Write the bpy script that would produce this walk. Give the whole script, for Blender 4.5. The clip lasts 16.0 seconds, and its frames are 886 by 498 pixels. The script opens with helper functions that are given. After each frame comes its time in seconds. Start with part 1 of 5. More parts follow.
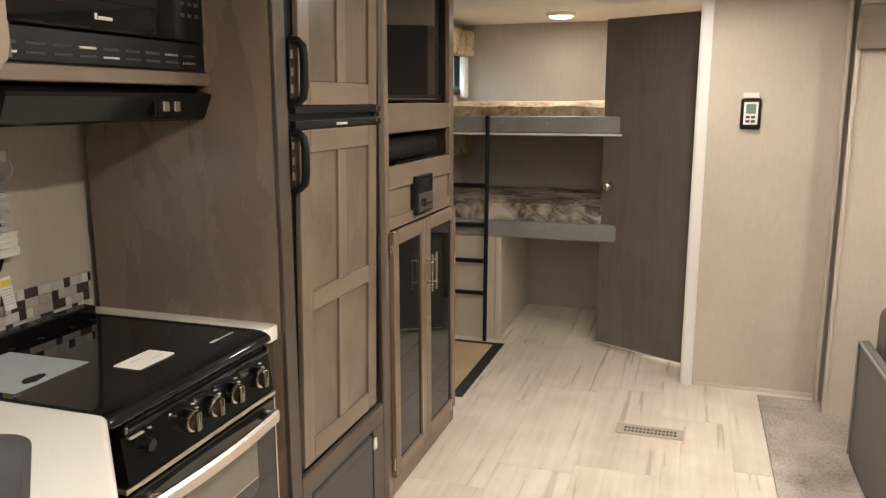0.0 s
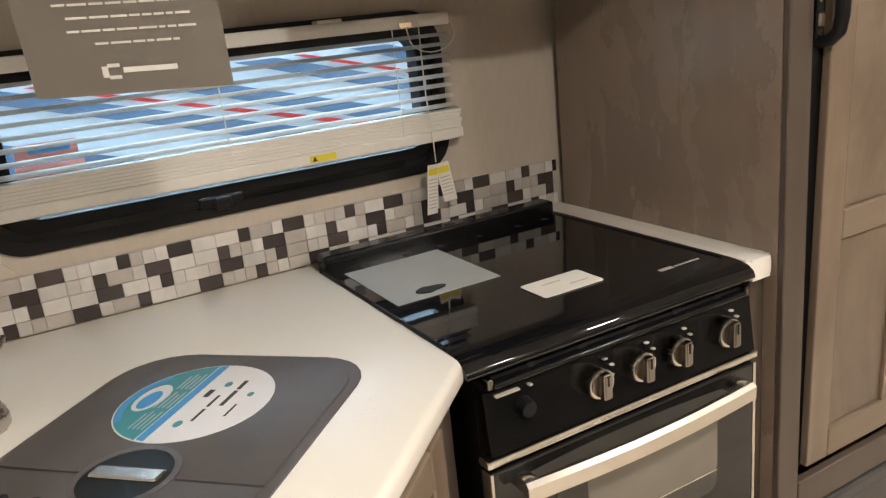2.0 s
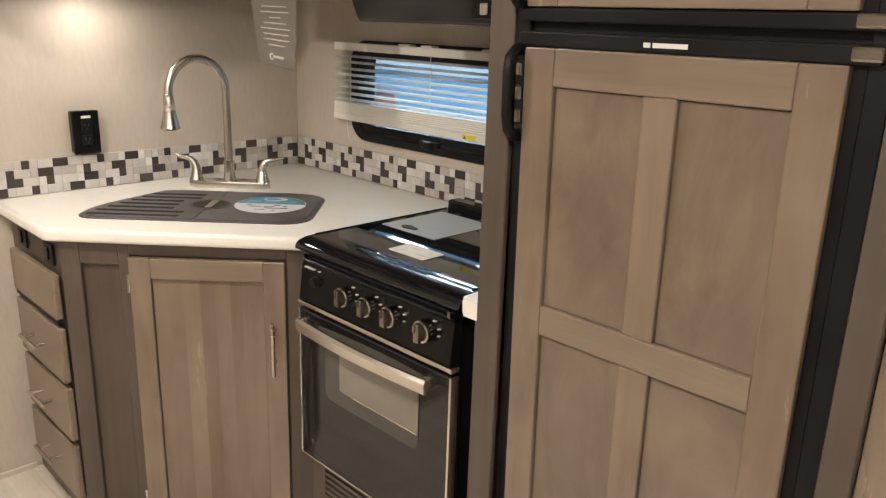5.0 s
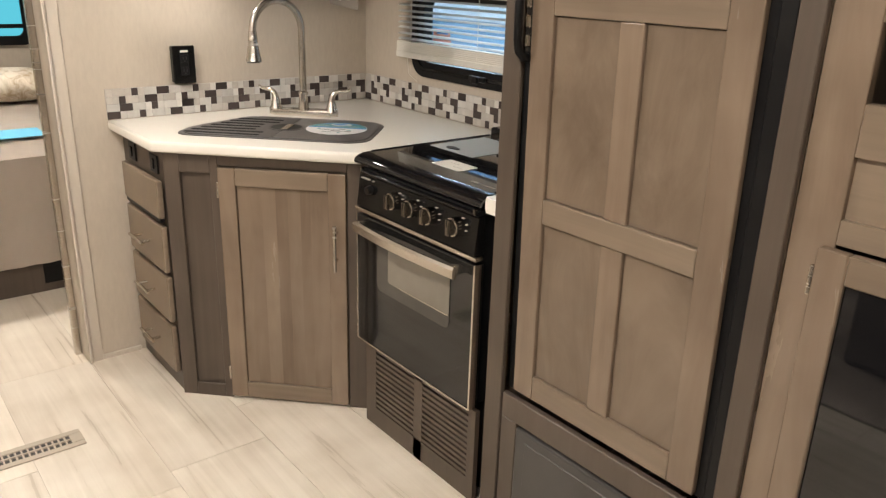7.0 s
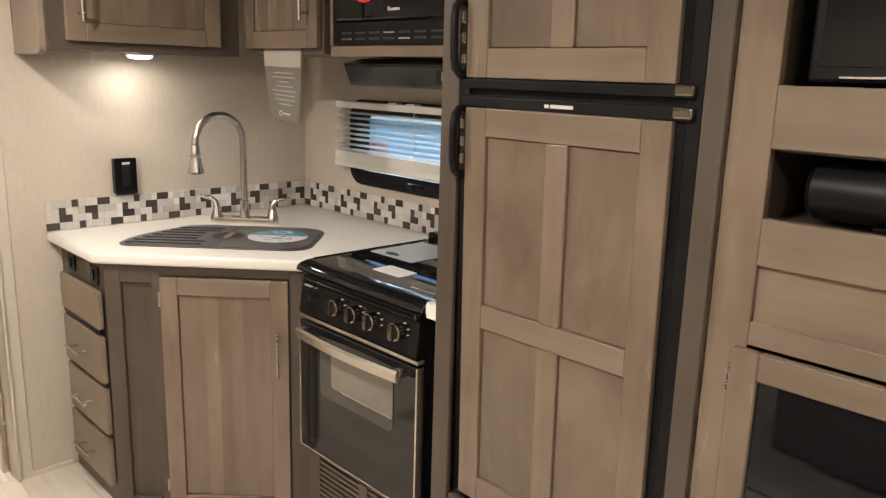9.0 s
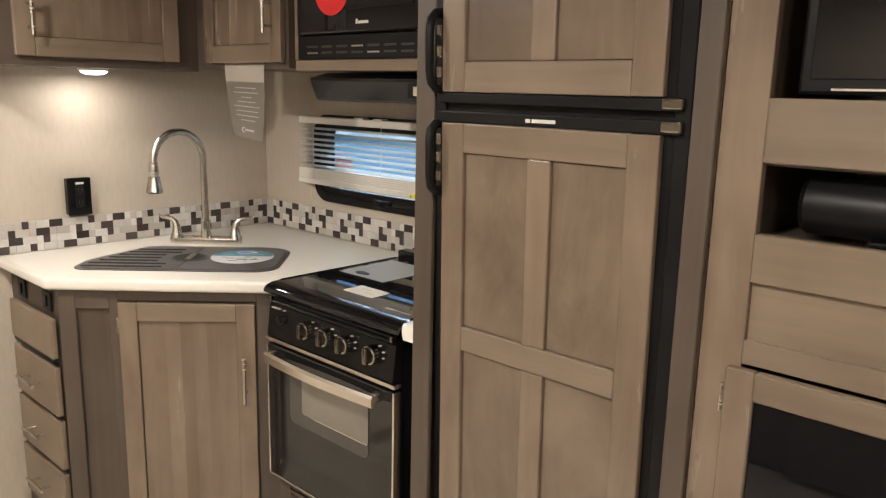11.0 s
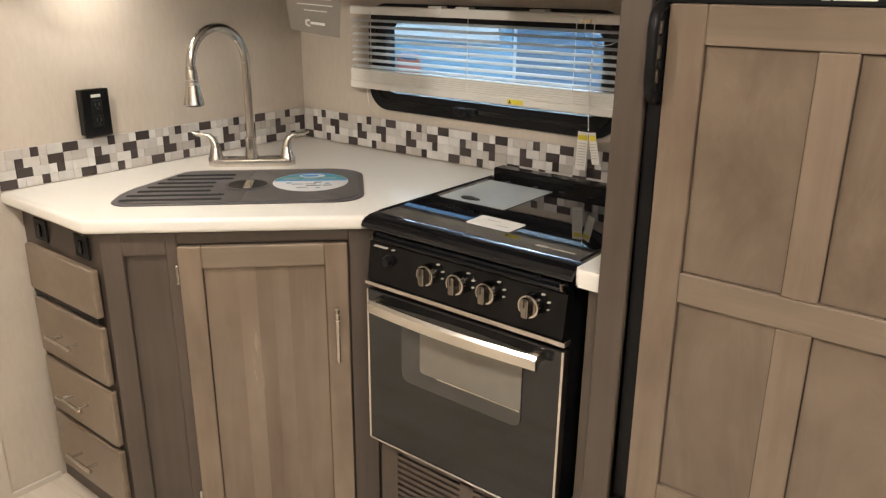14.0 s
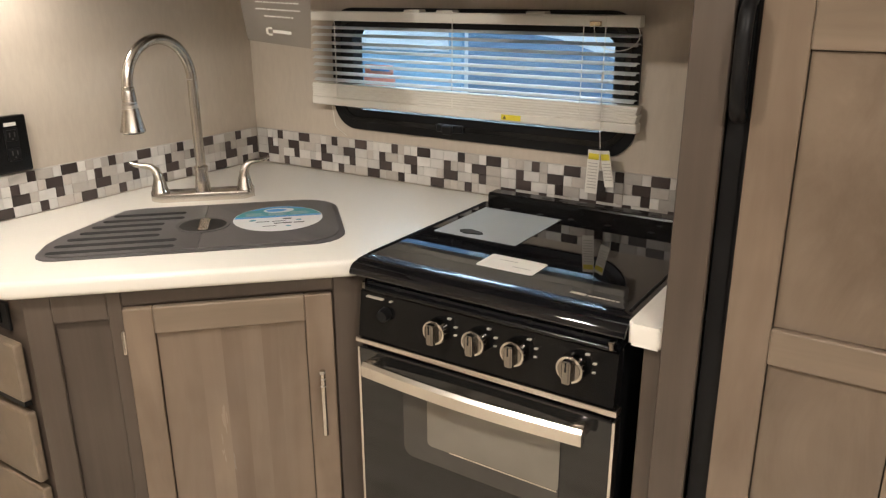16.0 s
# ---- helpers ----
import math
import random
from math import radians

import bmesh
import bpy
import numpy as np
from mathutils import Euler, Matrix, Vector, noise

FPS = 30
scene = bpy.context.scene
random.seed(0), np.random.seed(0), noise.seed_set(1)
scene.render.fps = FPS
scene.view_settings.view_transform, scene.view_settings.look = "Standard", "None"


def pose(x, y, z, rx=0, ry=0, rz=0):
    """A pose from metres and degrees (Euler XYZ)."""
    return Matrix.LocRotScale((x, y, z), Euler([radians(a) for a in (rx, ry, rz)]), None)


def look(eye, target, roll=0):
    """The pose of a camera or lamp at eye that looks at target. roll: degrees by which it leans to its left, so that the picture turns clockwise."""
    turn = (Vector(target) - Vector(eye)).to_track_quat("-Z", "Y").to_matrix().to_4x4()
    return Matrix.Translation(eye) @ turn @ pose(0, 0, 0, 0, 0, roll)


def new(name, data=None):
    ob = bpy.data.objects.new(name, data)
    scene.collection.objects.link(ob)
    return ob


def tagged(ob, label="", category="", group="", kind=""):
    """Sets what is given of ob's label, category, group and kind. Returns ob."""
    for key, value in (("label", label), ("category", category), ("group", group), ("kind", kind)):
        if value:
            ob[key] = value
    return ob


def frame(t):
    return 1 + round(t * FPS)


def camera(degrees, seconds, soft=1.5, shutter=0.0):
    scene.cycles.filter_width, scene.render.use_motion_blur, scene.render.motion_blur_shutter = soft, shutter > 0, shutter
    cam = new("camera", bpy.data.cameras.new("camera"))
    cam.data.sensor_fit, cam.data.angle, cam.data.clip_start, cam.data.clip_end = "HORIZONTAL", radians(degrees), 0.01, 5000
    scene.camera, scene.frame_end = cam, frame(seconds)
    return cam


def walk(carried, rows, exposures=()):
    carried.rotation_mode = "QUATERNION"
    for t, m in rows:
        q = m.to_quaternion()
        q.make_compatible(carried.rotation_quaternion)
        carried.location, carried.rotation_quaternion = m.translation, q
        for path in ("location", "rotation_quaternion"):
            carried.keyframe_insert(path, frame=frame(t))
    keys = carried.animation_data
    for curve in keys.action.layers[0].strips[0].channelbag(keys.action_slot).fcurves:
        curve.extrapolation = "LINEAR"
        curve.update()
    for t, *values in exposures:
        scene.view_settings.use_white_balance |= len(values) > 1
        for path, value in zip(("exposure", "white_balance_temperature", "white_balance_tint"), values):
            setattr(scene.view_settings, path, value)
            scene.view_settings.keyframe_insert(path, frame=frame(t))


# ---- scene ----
cam = camera(59.7, 16.0, soft=1.3)
PATH = [
    (0, (0.065, 0.134, 1.460), (-0.542, 2.002, 1.083), -0.1),
    (0.3, (0.043, 0.128, 1.437), (-0.656, 1.958, 1.038), 0.2),
    (0.5, (0.036, 0.123, 1.445), (-0.720, 1.924, 1.014), -0.5),
    (1, (0.012, 0.187, 1.423), (-0.903, 1.896, 0.933), -2.1),
    (1.5, (-0.046, 0.447, 1.396), (-1.325, 1.883, 0.844), -3.9),
    (2, (-0.109, 0.766, 1.334), (-1.799, 1.667, 0.759), -6.1),
    (2.5, (-0.168, 1.175, 1.339), (-2.042, 1.534, 0.741), -5.0),
    (3, (-0.148, 1.564, 1.339), (-2.054, 1.353, 0.771), -1.7),
    (3.5, (-0.187, 1.937, 1.328), (-1.952, 1.218, 0.722), 2.2),
    (4, (-0.121, 2.351, 1.355), (-1.634, 1.202, 0.729), 2.9),
    (4.5, (0.009, 2.599, 1.386), (-1.377, 1.292, 0.780), 1.3),
    (5, (0.123, 2.793, 1.422), (-1.237, 1.441, 0.855), 1.9),
    (7.3, (0.282, 3.134, 1.398), (-0.898, 1.670, 0.717), 1.7),
    (7.5, (0.295, 3.136, 1.406), (-0.907, 1.679, 0.750), 1.8),
    (8, (0.320, 3.153, 1.423), (-0.935, 1.705, 0.847), 1.9),
    (8.5, (0.323, 3.173, 1.439), (-0.979, 1.739, 0.942), 1.8),
    (9, (0.325, 3.172, 1.452), (-1.026, 1.764, 1.013), 1.7),
    (9.2, (0.323, 3.168, 1.452), (-1.044, 1.769, 1.036), 1.8),
    (11.3, (0.309, 3.053, 1.452), (-1.130, 1.726, 1.042), 1.2),
    (11.5, (0.276, 3.008, 1.450), (-1.143, 1.675, 0.993), 0.9),
    (12, (0.234, 2.910, 1.427), (-1.148, 1.570, 0.885), 0.7),
    (12.5, (0.197, 2.837, 1.402), (-1.175, 1.513, 0.798), 1.2),
    (13, (0.221, 2.711, 1.393), (-1.184, 1.441, 0.750), 1.4),
    (13.5, (0.292, 2.550, 1.402), (-1.168, 1.348, 0.754), 0.7),
    (14, (0.323, 2.461, 1.410), (-1.161, 1.288, 0.761), 0.6),
    (14.5, (0.251, 2.388, 1.395), (-1.239, 1.227, 0.737), 0.1),
    (15, (0.166, 2.333, 1.403), (-1.327, 1.170, 0.754), -0.3),
    (15.5, (0.164, 2.249, 1.394), (-1.363, 1.128, 0.752), 0.0),
    (16, (0.170, 2.160, 1.395), (-1.419, 1.125, 0.760), -0.2),
]
walk(cam, [(t, look(eye, target, roll)) for t, eye, target, roll in PATH])

# ---- world and light ----
world = bpy.data.worlds.new("world")
scene.world = world
world.use_nodes = True
world.node_tree.nodes["Background"].inputs[0].default_value = (0.75, 0.86, 1.0, 1)
world.node_tree.nodes["Background"].inputs[1].default_value = 0.25
scene.view_settings.exposure = 0.43

XW, YS, CEIL = -1.545, 0.345, 1.98      # window wall, sink wall, ceiling
CT = 0.887                              # worktop height
WARM = (1.0, 0.92, 0.838)


# ---- materials ----
def node(nt, kind, **sets):
    n = nt.nodes.new(kind)
    for k, v in sets.items():
        n.inputs[k.replace("_", " ")].default_value = v
    return n


def base_material(name, color, rough=0.5, metal=0.0, spec=0.5, coat=0.0):
    m = bpy.data.materials.new(name)
    m.use_nodes = True
    b = m.node_tree.nodes["Principled BSDF"]
    b.inputs["Base Color"].default_value = (*color, 1)
    b.inputs["Roughness"].default_value = rough
    b.inputs["Metallic"].default_value = metal
    b.inputs["Specular IOR Level"].default_value = spec
    b.inputs["Coat Weight"].default_value = coat
    b.inputs["Coat Roughness"].default_value = 0.08
    return m, m.node_tree, b


def textured(name, dark, light, scale=(8, 8, 8), detail=5, rough=(0.35, 0.55), bump=0.05, bump_scale=60,
             island=0.0, obj_random=0.0, metal=0.0, coat=0.0, contrast=(0.3, 0.7), spec=0.5, distortion=0.0, bump_stretch=None):
    """Two-scale noise between two colours, with roughness variation and fine relief."""
    m, nt, b = base_material(name, light, 0.5, metal, spec, coat)
    tc = node(nt, "ShaderNodeTexCoord")
    geo = node(nt, "ShaderNodeNewGeometry")
    info = node(nt, "ShaderNodeObjectInfo")
    mp = node(nt, "ShaderNodeMapping")
    mp.inputs["Scale"].default_value = scale
    shift = node(nt, "ShaderNodeVectorMath")
    shift.operation = "MULTIPLY_ADD"
    comb = node(nt, "ShaderNodeCombineXYZ")
    for i in range(3):
        nt.links.new(info.outputs["Random"] if obj_random else geo.outputs["Random Per Island"], comb.inputs[i])
    shift.inputs[1].default_value = (7.3, 5.1, 9.7) if island or obj_random else (0, 0, 0)
    nt.links.new(comb.outputs[0], shift.inputs[0])
    nt.links.new(tc.outputs["Object"], shift.inputs[2])
    nt.links.new(shift.outputs[0], mp.inputs[0])
    nz = node(nt, "ShaderNodeTexNoise", Scale=1.0, Detail=detail, Roughness=0.62, Distortion=distortion)
    nt.links.new(mp.outputs[0], nz.inputs["Vector"])
    big = node(nt, "ShaderNodeTexNoise", Scale=4.0, Detail=3)
    nt.links.new(shift.outputs[0], big.inputs["Vector"])
    mixf = node(nt, "ShaderNodeMath")
    mixf.operation = "MULTIPLY_ADD"
    mixf.inputs[1].default_value = 0.5
    nt.links.new(big.outputs["Fac"], mixf.inputs[0])
    half = node(nt, "ShaderNodeMath")
    half.operation = "MULTIPLY"
    half.inputs[1].default_value = 0.5
    nt.links.new(nz.outputs["Fac"], half.inputs[0])
    nt.links.new(half.outputs[0], mixf.inputs[2])
    ramp = node(nt, "ShaderNodeValToRGB")
    ramp.color_ramp.elements[0].position, ramp.color_ramp.elements[1].position = contrast
    ramp.color_ramp.elements[0].color, ramp.color_ramp.elements[1].color = (*dark, 1), (*light, 1)
    nt.links.new(mixf.outputs[0], ramp.inputs[0])
    out = ramp.outputs[0]
    for amount, src in ((island, geo.outputs["Random Per Island"]), (obj_random, info.outputs["Random"])):
        if amount:
            rng = node(nt, "ShaderNodeMapRange")
            rng.inputs["To Min"].default_value, rng.inputs["To Max"].default_value = 1 - amount, 1 + amount
            nt.links.new(src, rng.inputs["Value"])
            hs = node(nt, "ShaderNodeHueSaturation")
            nt.links.new(out, hs.inputs["Color"])
            nt.links.new(rng.outputs[0], hs.inputs["Value"])
            out = hs.outputs[0]
    nt.links.new(out, b.inputs["Base Color"])
    rr = node(nt, "ShaderNodeMapRange")
    rr.inputs["To Min"].default_value, rr.inputs["To Max"].default_value = rough
    nt.links.new(nz.outputs["Fac"], rr.inputs["Value"])
    nt.links.new(rr.outputs[0], b.inputs["Roughness"])
    if bump:
        fine = node(nt, "ShaderNodeTexNoise", Scale=bump_scale, Detail=3)
        if bump_stretch:
            mp2 = node(nt, "ShaderNodeMapping")
            mp2.inputs["Scale"].default_value = bump_stretch
            nt.links.new(tc.outputs["Object"], mp2.inputs[0])
            nt.links.new(mp2.outputs[0], fine.inputs["Vector"])
        else:
            nt.links.new(tc.outputs["Object"], fine.inputs["Vector"])
        bp = node(nt, "ShaderNodeBump", Strength=bump, Distance=0.002)
        nt.links.new(fine.outputs["Fac"], bp.inputs["Height"])
        nt.links.new(bp.outputs[0], b.inputs["Normal"])
    return m


# stained maple, grain upright
WOOD = textured("stained_maple", (0.128, 0.091, 0.063), (0.262, 0.199, 0.145), scale=(12, 12, 1.6), rough=(0.19, 0.32), bump=0.04,
                bump_scale=1, bump_stretch=(300, 300, 14), obj_random=0.085, distortion=0.7, contrast=(0.25, 0.75))
WOOD_H = textured("stained_maple_rail", (0.135, 0.099, 0.068), (0.25, 0.195, 0.14), scale=(1.3, 26, 26), rough=(0.26, 0.42), bump=0.04,
                  bump_scale=1, bump_stretch=(14, 300, 300), obj_random=0.07, distortion=0.7, contrast=(0.25, 0.75))
BOARD = textured("blotchy_maple_board", (0.108, 0.079, 0.055), (0.228, 0.174, 0.126), scale=(7, 7, 2.6), rough=(0.16, 0.30), bump=0.04,
                 bump_scale=1, bump_stretch=(260, 260, 18), obj_random=0.05, distortion=1.4, contrast=(0.3, 0.72), detail=7)
FRAME = textured("cabinet_laminate", (0.062, 0.046, 0.034), (0.102, 0.078, 0.060), scale=(40, 40, 1.6), rough=(0.38, 0.5), bump=0.05,
                 bump_scale=1, bump_stretch=(260, 260, 10), distortion=0.4)
SIDE = textured("cabinet_side_laminate", (0.190, 0.142, 0.105), (0.290, 0.224, 0.168), scale=(5, 5, 1.6), detail=7, rough=(0.22, 0.34), bump=0.04,
                bump_scale=1, bump_stretch=(260, 260, 10), distortion=0.4)
DOORWOOD = textured("grey_oak_laminate", (0.10, 0.080, 0.066), (0.165, 0.137, 0.115), scale=(30, 30, 1.6), rough=(0.4, 0.55), bump=0.06,
                    bump_scale=1, bump_stretch=(200, 200, 8), distortion=0.8)
WALLM = textured("linen_wallpaper", (0.455, 0.395, 0.322), (0.545, 0.478, 0.394), scale=(75, 75, 22), rough=(0.5, 0.65), bump=0.10,
                 bump_scale=1, bump_stretch=(420, 420, 60))
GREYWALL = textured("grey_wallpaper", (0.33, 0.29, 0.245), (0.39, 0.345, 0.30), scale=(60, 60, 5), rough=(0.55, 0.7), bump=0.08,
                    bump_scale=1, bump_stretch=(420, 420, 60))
CEILM = textured("white_ceiling_panel", (0.66, 0.63, 0.58), (0.74, 0.71, 0.66), scale=(14, 14, 14), rough=(0.5, 0.7), bump=0.05)
TRIM = textured("pale_trim_vinyl", (0.50, 0.44, 0.365), (0.58, 0.52, 0.44), scale=(20, 20, 2), rough=(0.4, 0.5), bump=0.03)
WHITE_TRIM = textured("white_trim_vinyl", (0.70, 0.67, 0.62), (0.78, 0.75, 0.70), scale=(20, 20, 2), rough=(0.35, 0.45), bump=0.02)
PLANK = textured("bleached_plank_vinyl", (0.55, 0.475, 0.385), (0.765, 0.70, 0.605), scale=(24, 0.9, 24), rough=(0.22, 0.36), bump=0.05,
                 bump_scale=1, bump_stretch=(220, 9, 220), obj_random=0.05, distortion=0.5, contrast=(0.32, 0.62), detail=6)
JOINT = textured("plank_joint", (0.55, 0.48, 0.39), (0.62, 0.55, 0.46), rough=(0.5, 0.7))
COUNTER = textured("cream_worktop", (0.72, 0.675, 0.59), (0.80, 0.765, 0.69), scale=(160, 160, 160), rough=(0.2, 0.3), bump=0.01, contrast=(0.26, 0.36))
BLACK = textured("black_enamel", (0.004, 0.004, 0.004), (0.008, 0.008, 0.008), rough=(0.12, 0.2), bump=0.01, spec=0.3)
BLACK_MAT = textured("black_plastic", (0.006, 0.006, 0.0065), (0.012, 0.0118, 0.012), rough=(0.32, 0.45), bump=0.06, bump_scale=400, spec=0.18)
GREY_PL = textured("dark_grey_sink_plastic", (0.076, 0.069, 0.068), (0.108, 0.099, 0.097), rough=(0.38, 0.5), bump=0.06, bump_scale=500)
CHARCOAL = textured("charcoal_panel", (0.045, 0.042, 0.040), (0.065, 0.061, 0.058), rough=(0.35, 0.5), bump=0.05, bump_scale=300)
BLACK_GLASS, _, _b = base_material("black_glass", (0.006, 0.006, 0.007), 0.03, 0, 0.6)
OVEN_GLASS = textured("smoked_oven_glass", (0.010, 0.0095, 0.009), (0.014, 0.0135, 0.013), rough=(0.05, 0.08), bump=0)
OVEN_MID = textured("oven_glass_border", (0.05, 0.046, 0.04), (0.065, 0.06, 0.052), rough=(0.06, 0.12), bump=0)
# floor reflection and room light on the inner window are put into this colour
OVEN_WINDOW_LIT = textured("oven_window_lit_tone", (0.15, 0.135, 0.11), (0.19, 0.17, 0.14), rough=(0.06, 0.12), bump=0, spec=0.8)
STEEL = textured("brushed_nickel", (0.50, 0.46, 0.41), (0.62, 0.58, 0.52), scale=(3, 3, 60), rough=(0.2, 0.32), bump=0.03, bump_scale=300, metal=1.0)
CHROME = textured("stainless_trim", (0.60, 0.56, 0.50), (0.70, 0.66, 0.60), scale=(6, 6, 6), rough=(0.24, 0.28), bump=0.0, metal=1.0)
SMOKE = textured("smoked_chrome_knob", (0.22, 0.20, 0.175), (0.32, 0.295, 0.26), rough=(0.12, 0.2), bump=0.01, metal=1.0)
WHITE = textured("white_plastic", (0.74, 0.71, 0.64), (0.80, 0.77, 0.70), rough=(0.35, 0.5), bump=0.02)
SLAT, _nt, _b = base_material("blind_slat", (0.80, 0.79, 0.76), 0.4)
_b.inputs["Subsurface Weight"].default_value = 0.0
_tr = _nt.nodes.new("ShaderNodeBsdfTranslucent")
_tr.inputs[0].default_value = (0.62, 0.68, 0.72, 1)
_mx = _nt.nodes.new("ShaderNodeMixShader")
_mx.inputs[0].default_value = 0.3
_nt.links.new(_b.outputs[0], _mx.inputs[1])
_nt.links.new(_tr.outputs[0], _mx.inputs[2])
_nt.links.new(_mx.outputs[0], _nt.nodes["Material Output"].inputs[0])
PAPER = textured("white_card", (0.76, 0.73, 0.66), (0.82, 0.79, 0.72), rough=(0.6, 0.8), bump=0.02)
GREYCARD = textured("taupe_printed_card", (0.30, 0.265, 0.225), (0.33, 0.295, 0.25), rough=(0.5, 0.6), bump=0.02)
PALE_INK, _, _ = base_material("pale_print", (0.68, 0.66, 0.60), 0.6)
FAINT_INK, _, _ = base_material("faint_print", (0.41, 0.375, 0.325), 0.6)
PALE_PAPER = textured("grey_instruction_sheet", (0.36, 0.38, 0.37), (0.43, 0.45, 0.44), rough=(0.4, 0.5), bump=0.01)
YELLOW, _, _ = base_material("yellow_label", (0.78, 0.66, 0.05), 0.5)
DARK_INK, _, _ = base_material("dark_print", (0.04, 0.035, 0.03), 0.6)
RED, _, _ = base_material("red_sticker", (0.70, 0.03, 0.03), 0.4)
ORANGE_S, _, _ = base_material("faded_orange_sticker", (0.85, 0.30, 0.22), 0.5)
TEAL, _, _ = base_material("teal_print", (0.03, 0.25, 0.28), 0.4)
BLUE, _, _ = base_material("blue_print", (0.04, 0.28, 0.60), 0.4)
STICKER = textured("white_sticker", (0.66, 0.64, 0.63), (0.74, 0.72, 0.71), rough=(0.3, 0.4), bump=0.01)
TILE_D = textured("dark_glass_tile", (0.045, 0.034, 0.032), (0.075, 0.058, 0.053), rough=(0.12, 0.25), bump=0.02, obj_random=0.3)
TILE_L = textured("pearl_tile", (0.48, 0.455, 0.42), (0.72, 0.695, 0.655), scale=(26, 60, 14), rough=(0.14, 0.3), bump=0.03, obj_random=0.12)
TILE_B = textured("greige_stone_tile", (0.40, 0.365, 0.325), (0.50, 0.46, 0.415), scale=(60, 60, 60), rough=(0.25, 0.4), bump=0.05, obj_random=0.1)
GROUT = textured("tile_grout", (0.44, 0.41, 0.375), (0.52, 0.485, 0.44), rough=(0.7, 0.9), bump=0.1)
CARPET = textured("beige_loop_carpet", (0.20, 0.17, 0.145), (0.50, 0.44, 0.385), scale=(90, 90, 90), rough=(0.9, 1.0), bump=0.6, bump_scale=350, contrast=(0.35, 0.62))
LEATHER = textured("grey_brown_leather", (0.085, 0.078, 0.07), (0.125, 0.115, 0.104), scale=(20, 20, 20), rough=(0.4, 0.55), bump=0.2, bump_scale=250)
BLANKET = textured("patterned_brown_quilt", (0.075, 0.055, 0.043), (0.52, 0.45, 0.37), scale=(9, 16, 9), rough=(0.8, 0.95), bump=0.3, bump_scale=120, contrast=(0.42, 0.6), distortion=1.6)
TANPRINT = textured("tan_patterned_fabric", (0.20, 0.135, 0.06), (0.56, 0.46, 0.32), scale=(16, 16, 16), rough=(0.8, 0.95), bump=0.2, bump_scale=200, contrast=(0.38, 0.6), distortion=1.2)
GREYVINYL = textured("grey_bunk_vinyl", (0.19, 0.183, 0.172), (0.25, 0.242, 0.23), rough=(0.4, 0.5), bump=0.08, bump_scale=250)
BEDCLOTH = textured("beige_bedspread", (0.58, 0.50, 0.42), (0.68, 0.60, 0.52), scale=(8, 8, 3), rough=(0.8, 0.95), bump=0.2, bump_scale=260)
SISAL = textured("tan_sisal_mat", (0.42, 0.30, 0.18), (0.58, 0.44, 0.28), scale=(160, 160, 160), rough=(0.9, 1), bump=0.5, bump_scale=400)
BINDING = textured("black_mat_binding", (0.012, 0.012, 0.012), (0.022, 0.022, 0.022), rough=(0.8, 0.95), bump=0.2, bump_scale=400)
VENTM = textured("tan_floor_register", (0.40, 0.34, 0.265), (0.46, 0.395, 0.31), rough=(0.35, 0.5), bump=0.02)
BRASS = textured("satin_brass", (0.62, 0.52, 0.36), (0.72, 0.62, 0.46), rough=(0.15, 0.25), metal=1.0, bump=0.01)


GROOVE = textured("dark_groove", (0.03, 0.022, 0.016), (0.05, 0.038, 0.028), rough=(0.6, 0.8))


def glowing(name, color, strength):
    m = bpy.data.materials.new(name)
    m.use_nodes = True
    nt = m.node_tree
    nt.nodes.remove(nt.nodes["Principled BSDF"])
    e = nt.nodes.new("ShaderNodeEmission")
    e.inputs[0].default_value, e.inputs[1].default_value = (*color, 1), strength
    nt.links.new(e.outputs[0], nt.nodes["Material Output"].inputs[0])
    return m


LAMP_GLOW = glowing("lamp_diffuser_glow", WARM, 9.0)
LCD = glowing("lcd_glow", (0.55, 0.62, 0.55), 0.35)
# glow of the unseen strips added above the trailers
FILL_GLOW = glowing("added_fill_glow", (0.66, 0.84, 1.0), 16.0)
HALL = glowing("hall_daylight_backdrop", (0.30, 0.55, 0.92), 1.0)
CYAN_DAY = glowing("tinted_window_daylight", (0.10, 0.50, 0.62), 0.9)
GLASS, _nt, _b = base_material("window_glass", (0.86, 0.94, 1.0), 0.0, 0, 0.5)
_b.inputs["Transmission Weight"].default_value = 1.0
_b.inputs["IOR"].default_value = 1.45


# ---- mesh helpers ----
def box(bm, x0, x1, y0, y1, z0, z1, bevel=0.0, seg=1):
    made = bmesh.ops.create_cube(bm, size=1.0)["verts"]
    for v in made:
        v.co = Vector((x0 + (v.co.x + 0.5) * (x1 - x0), y0 + (v.co.y + 0.5) * (y1 - y0), z0 + (v.co.z + 0.5) * (z1 - z0)))
    if bevel:
        edges = {e for v in made for e in v.link_edges}
        bmesh.ops.bevel(bm, geom=list(edges), offset=bevel, segments=seg, affect="EDGES", profile=0.5)
    return bm


def boxed(*args, **kw):
    return box(bmesh.new(), *args, **kw)


def cyl(bm, p0, p1, r0, r1=None, seg=20, caps=True):
    r1 = r0 if r1 is None else r1
    p0, p1 = Vector(p0), Vector(p1)
    d = p1 - p0
    m = Matrix.Translation((p0 + p1) / 2) @ d.to_track_quat("Z", "Y").to_matrix().to_4x4()
    bmesh.ops.create_cone(bm, cap_ends=caps, segments=seg, radius1=r0, radius2=r1, depth=d.length, matrix=m)
    return bm


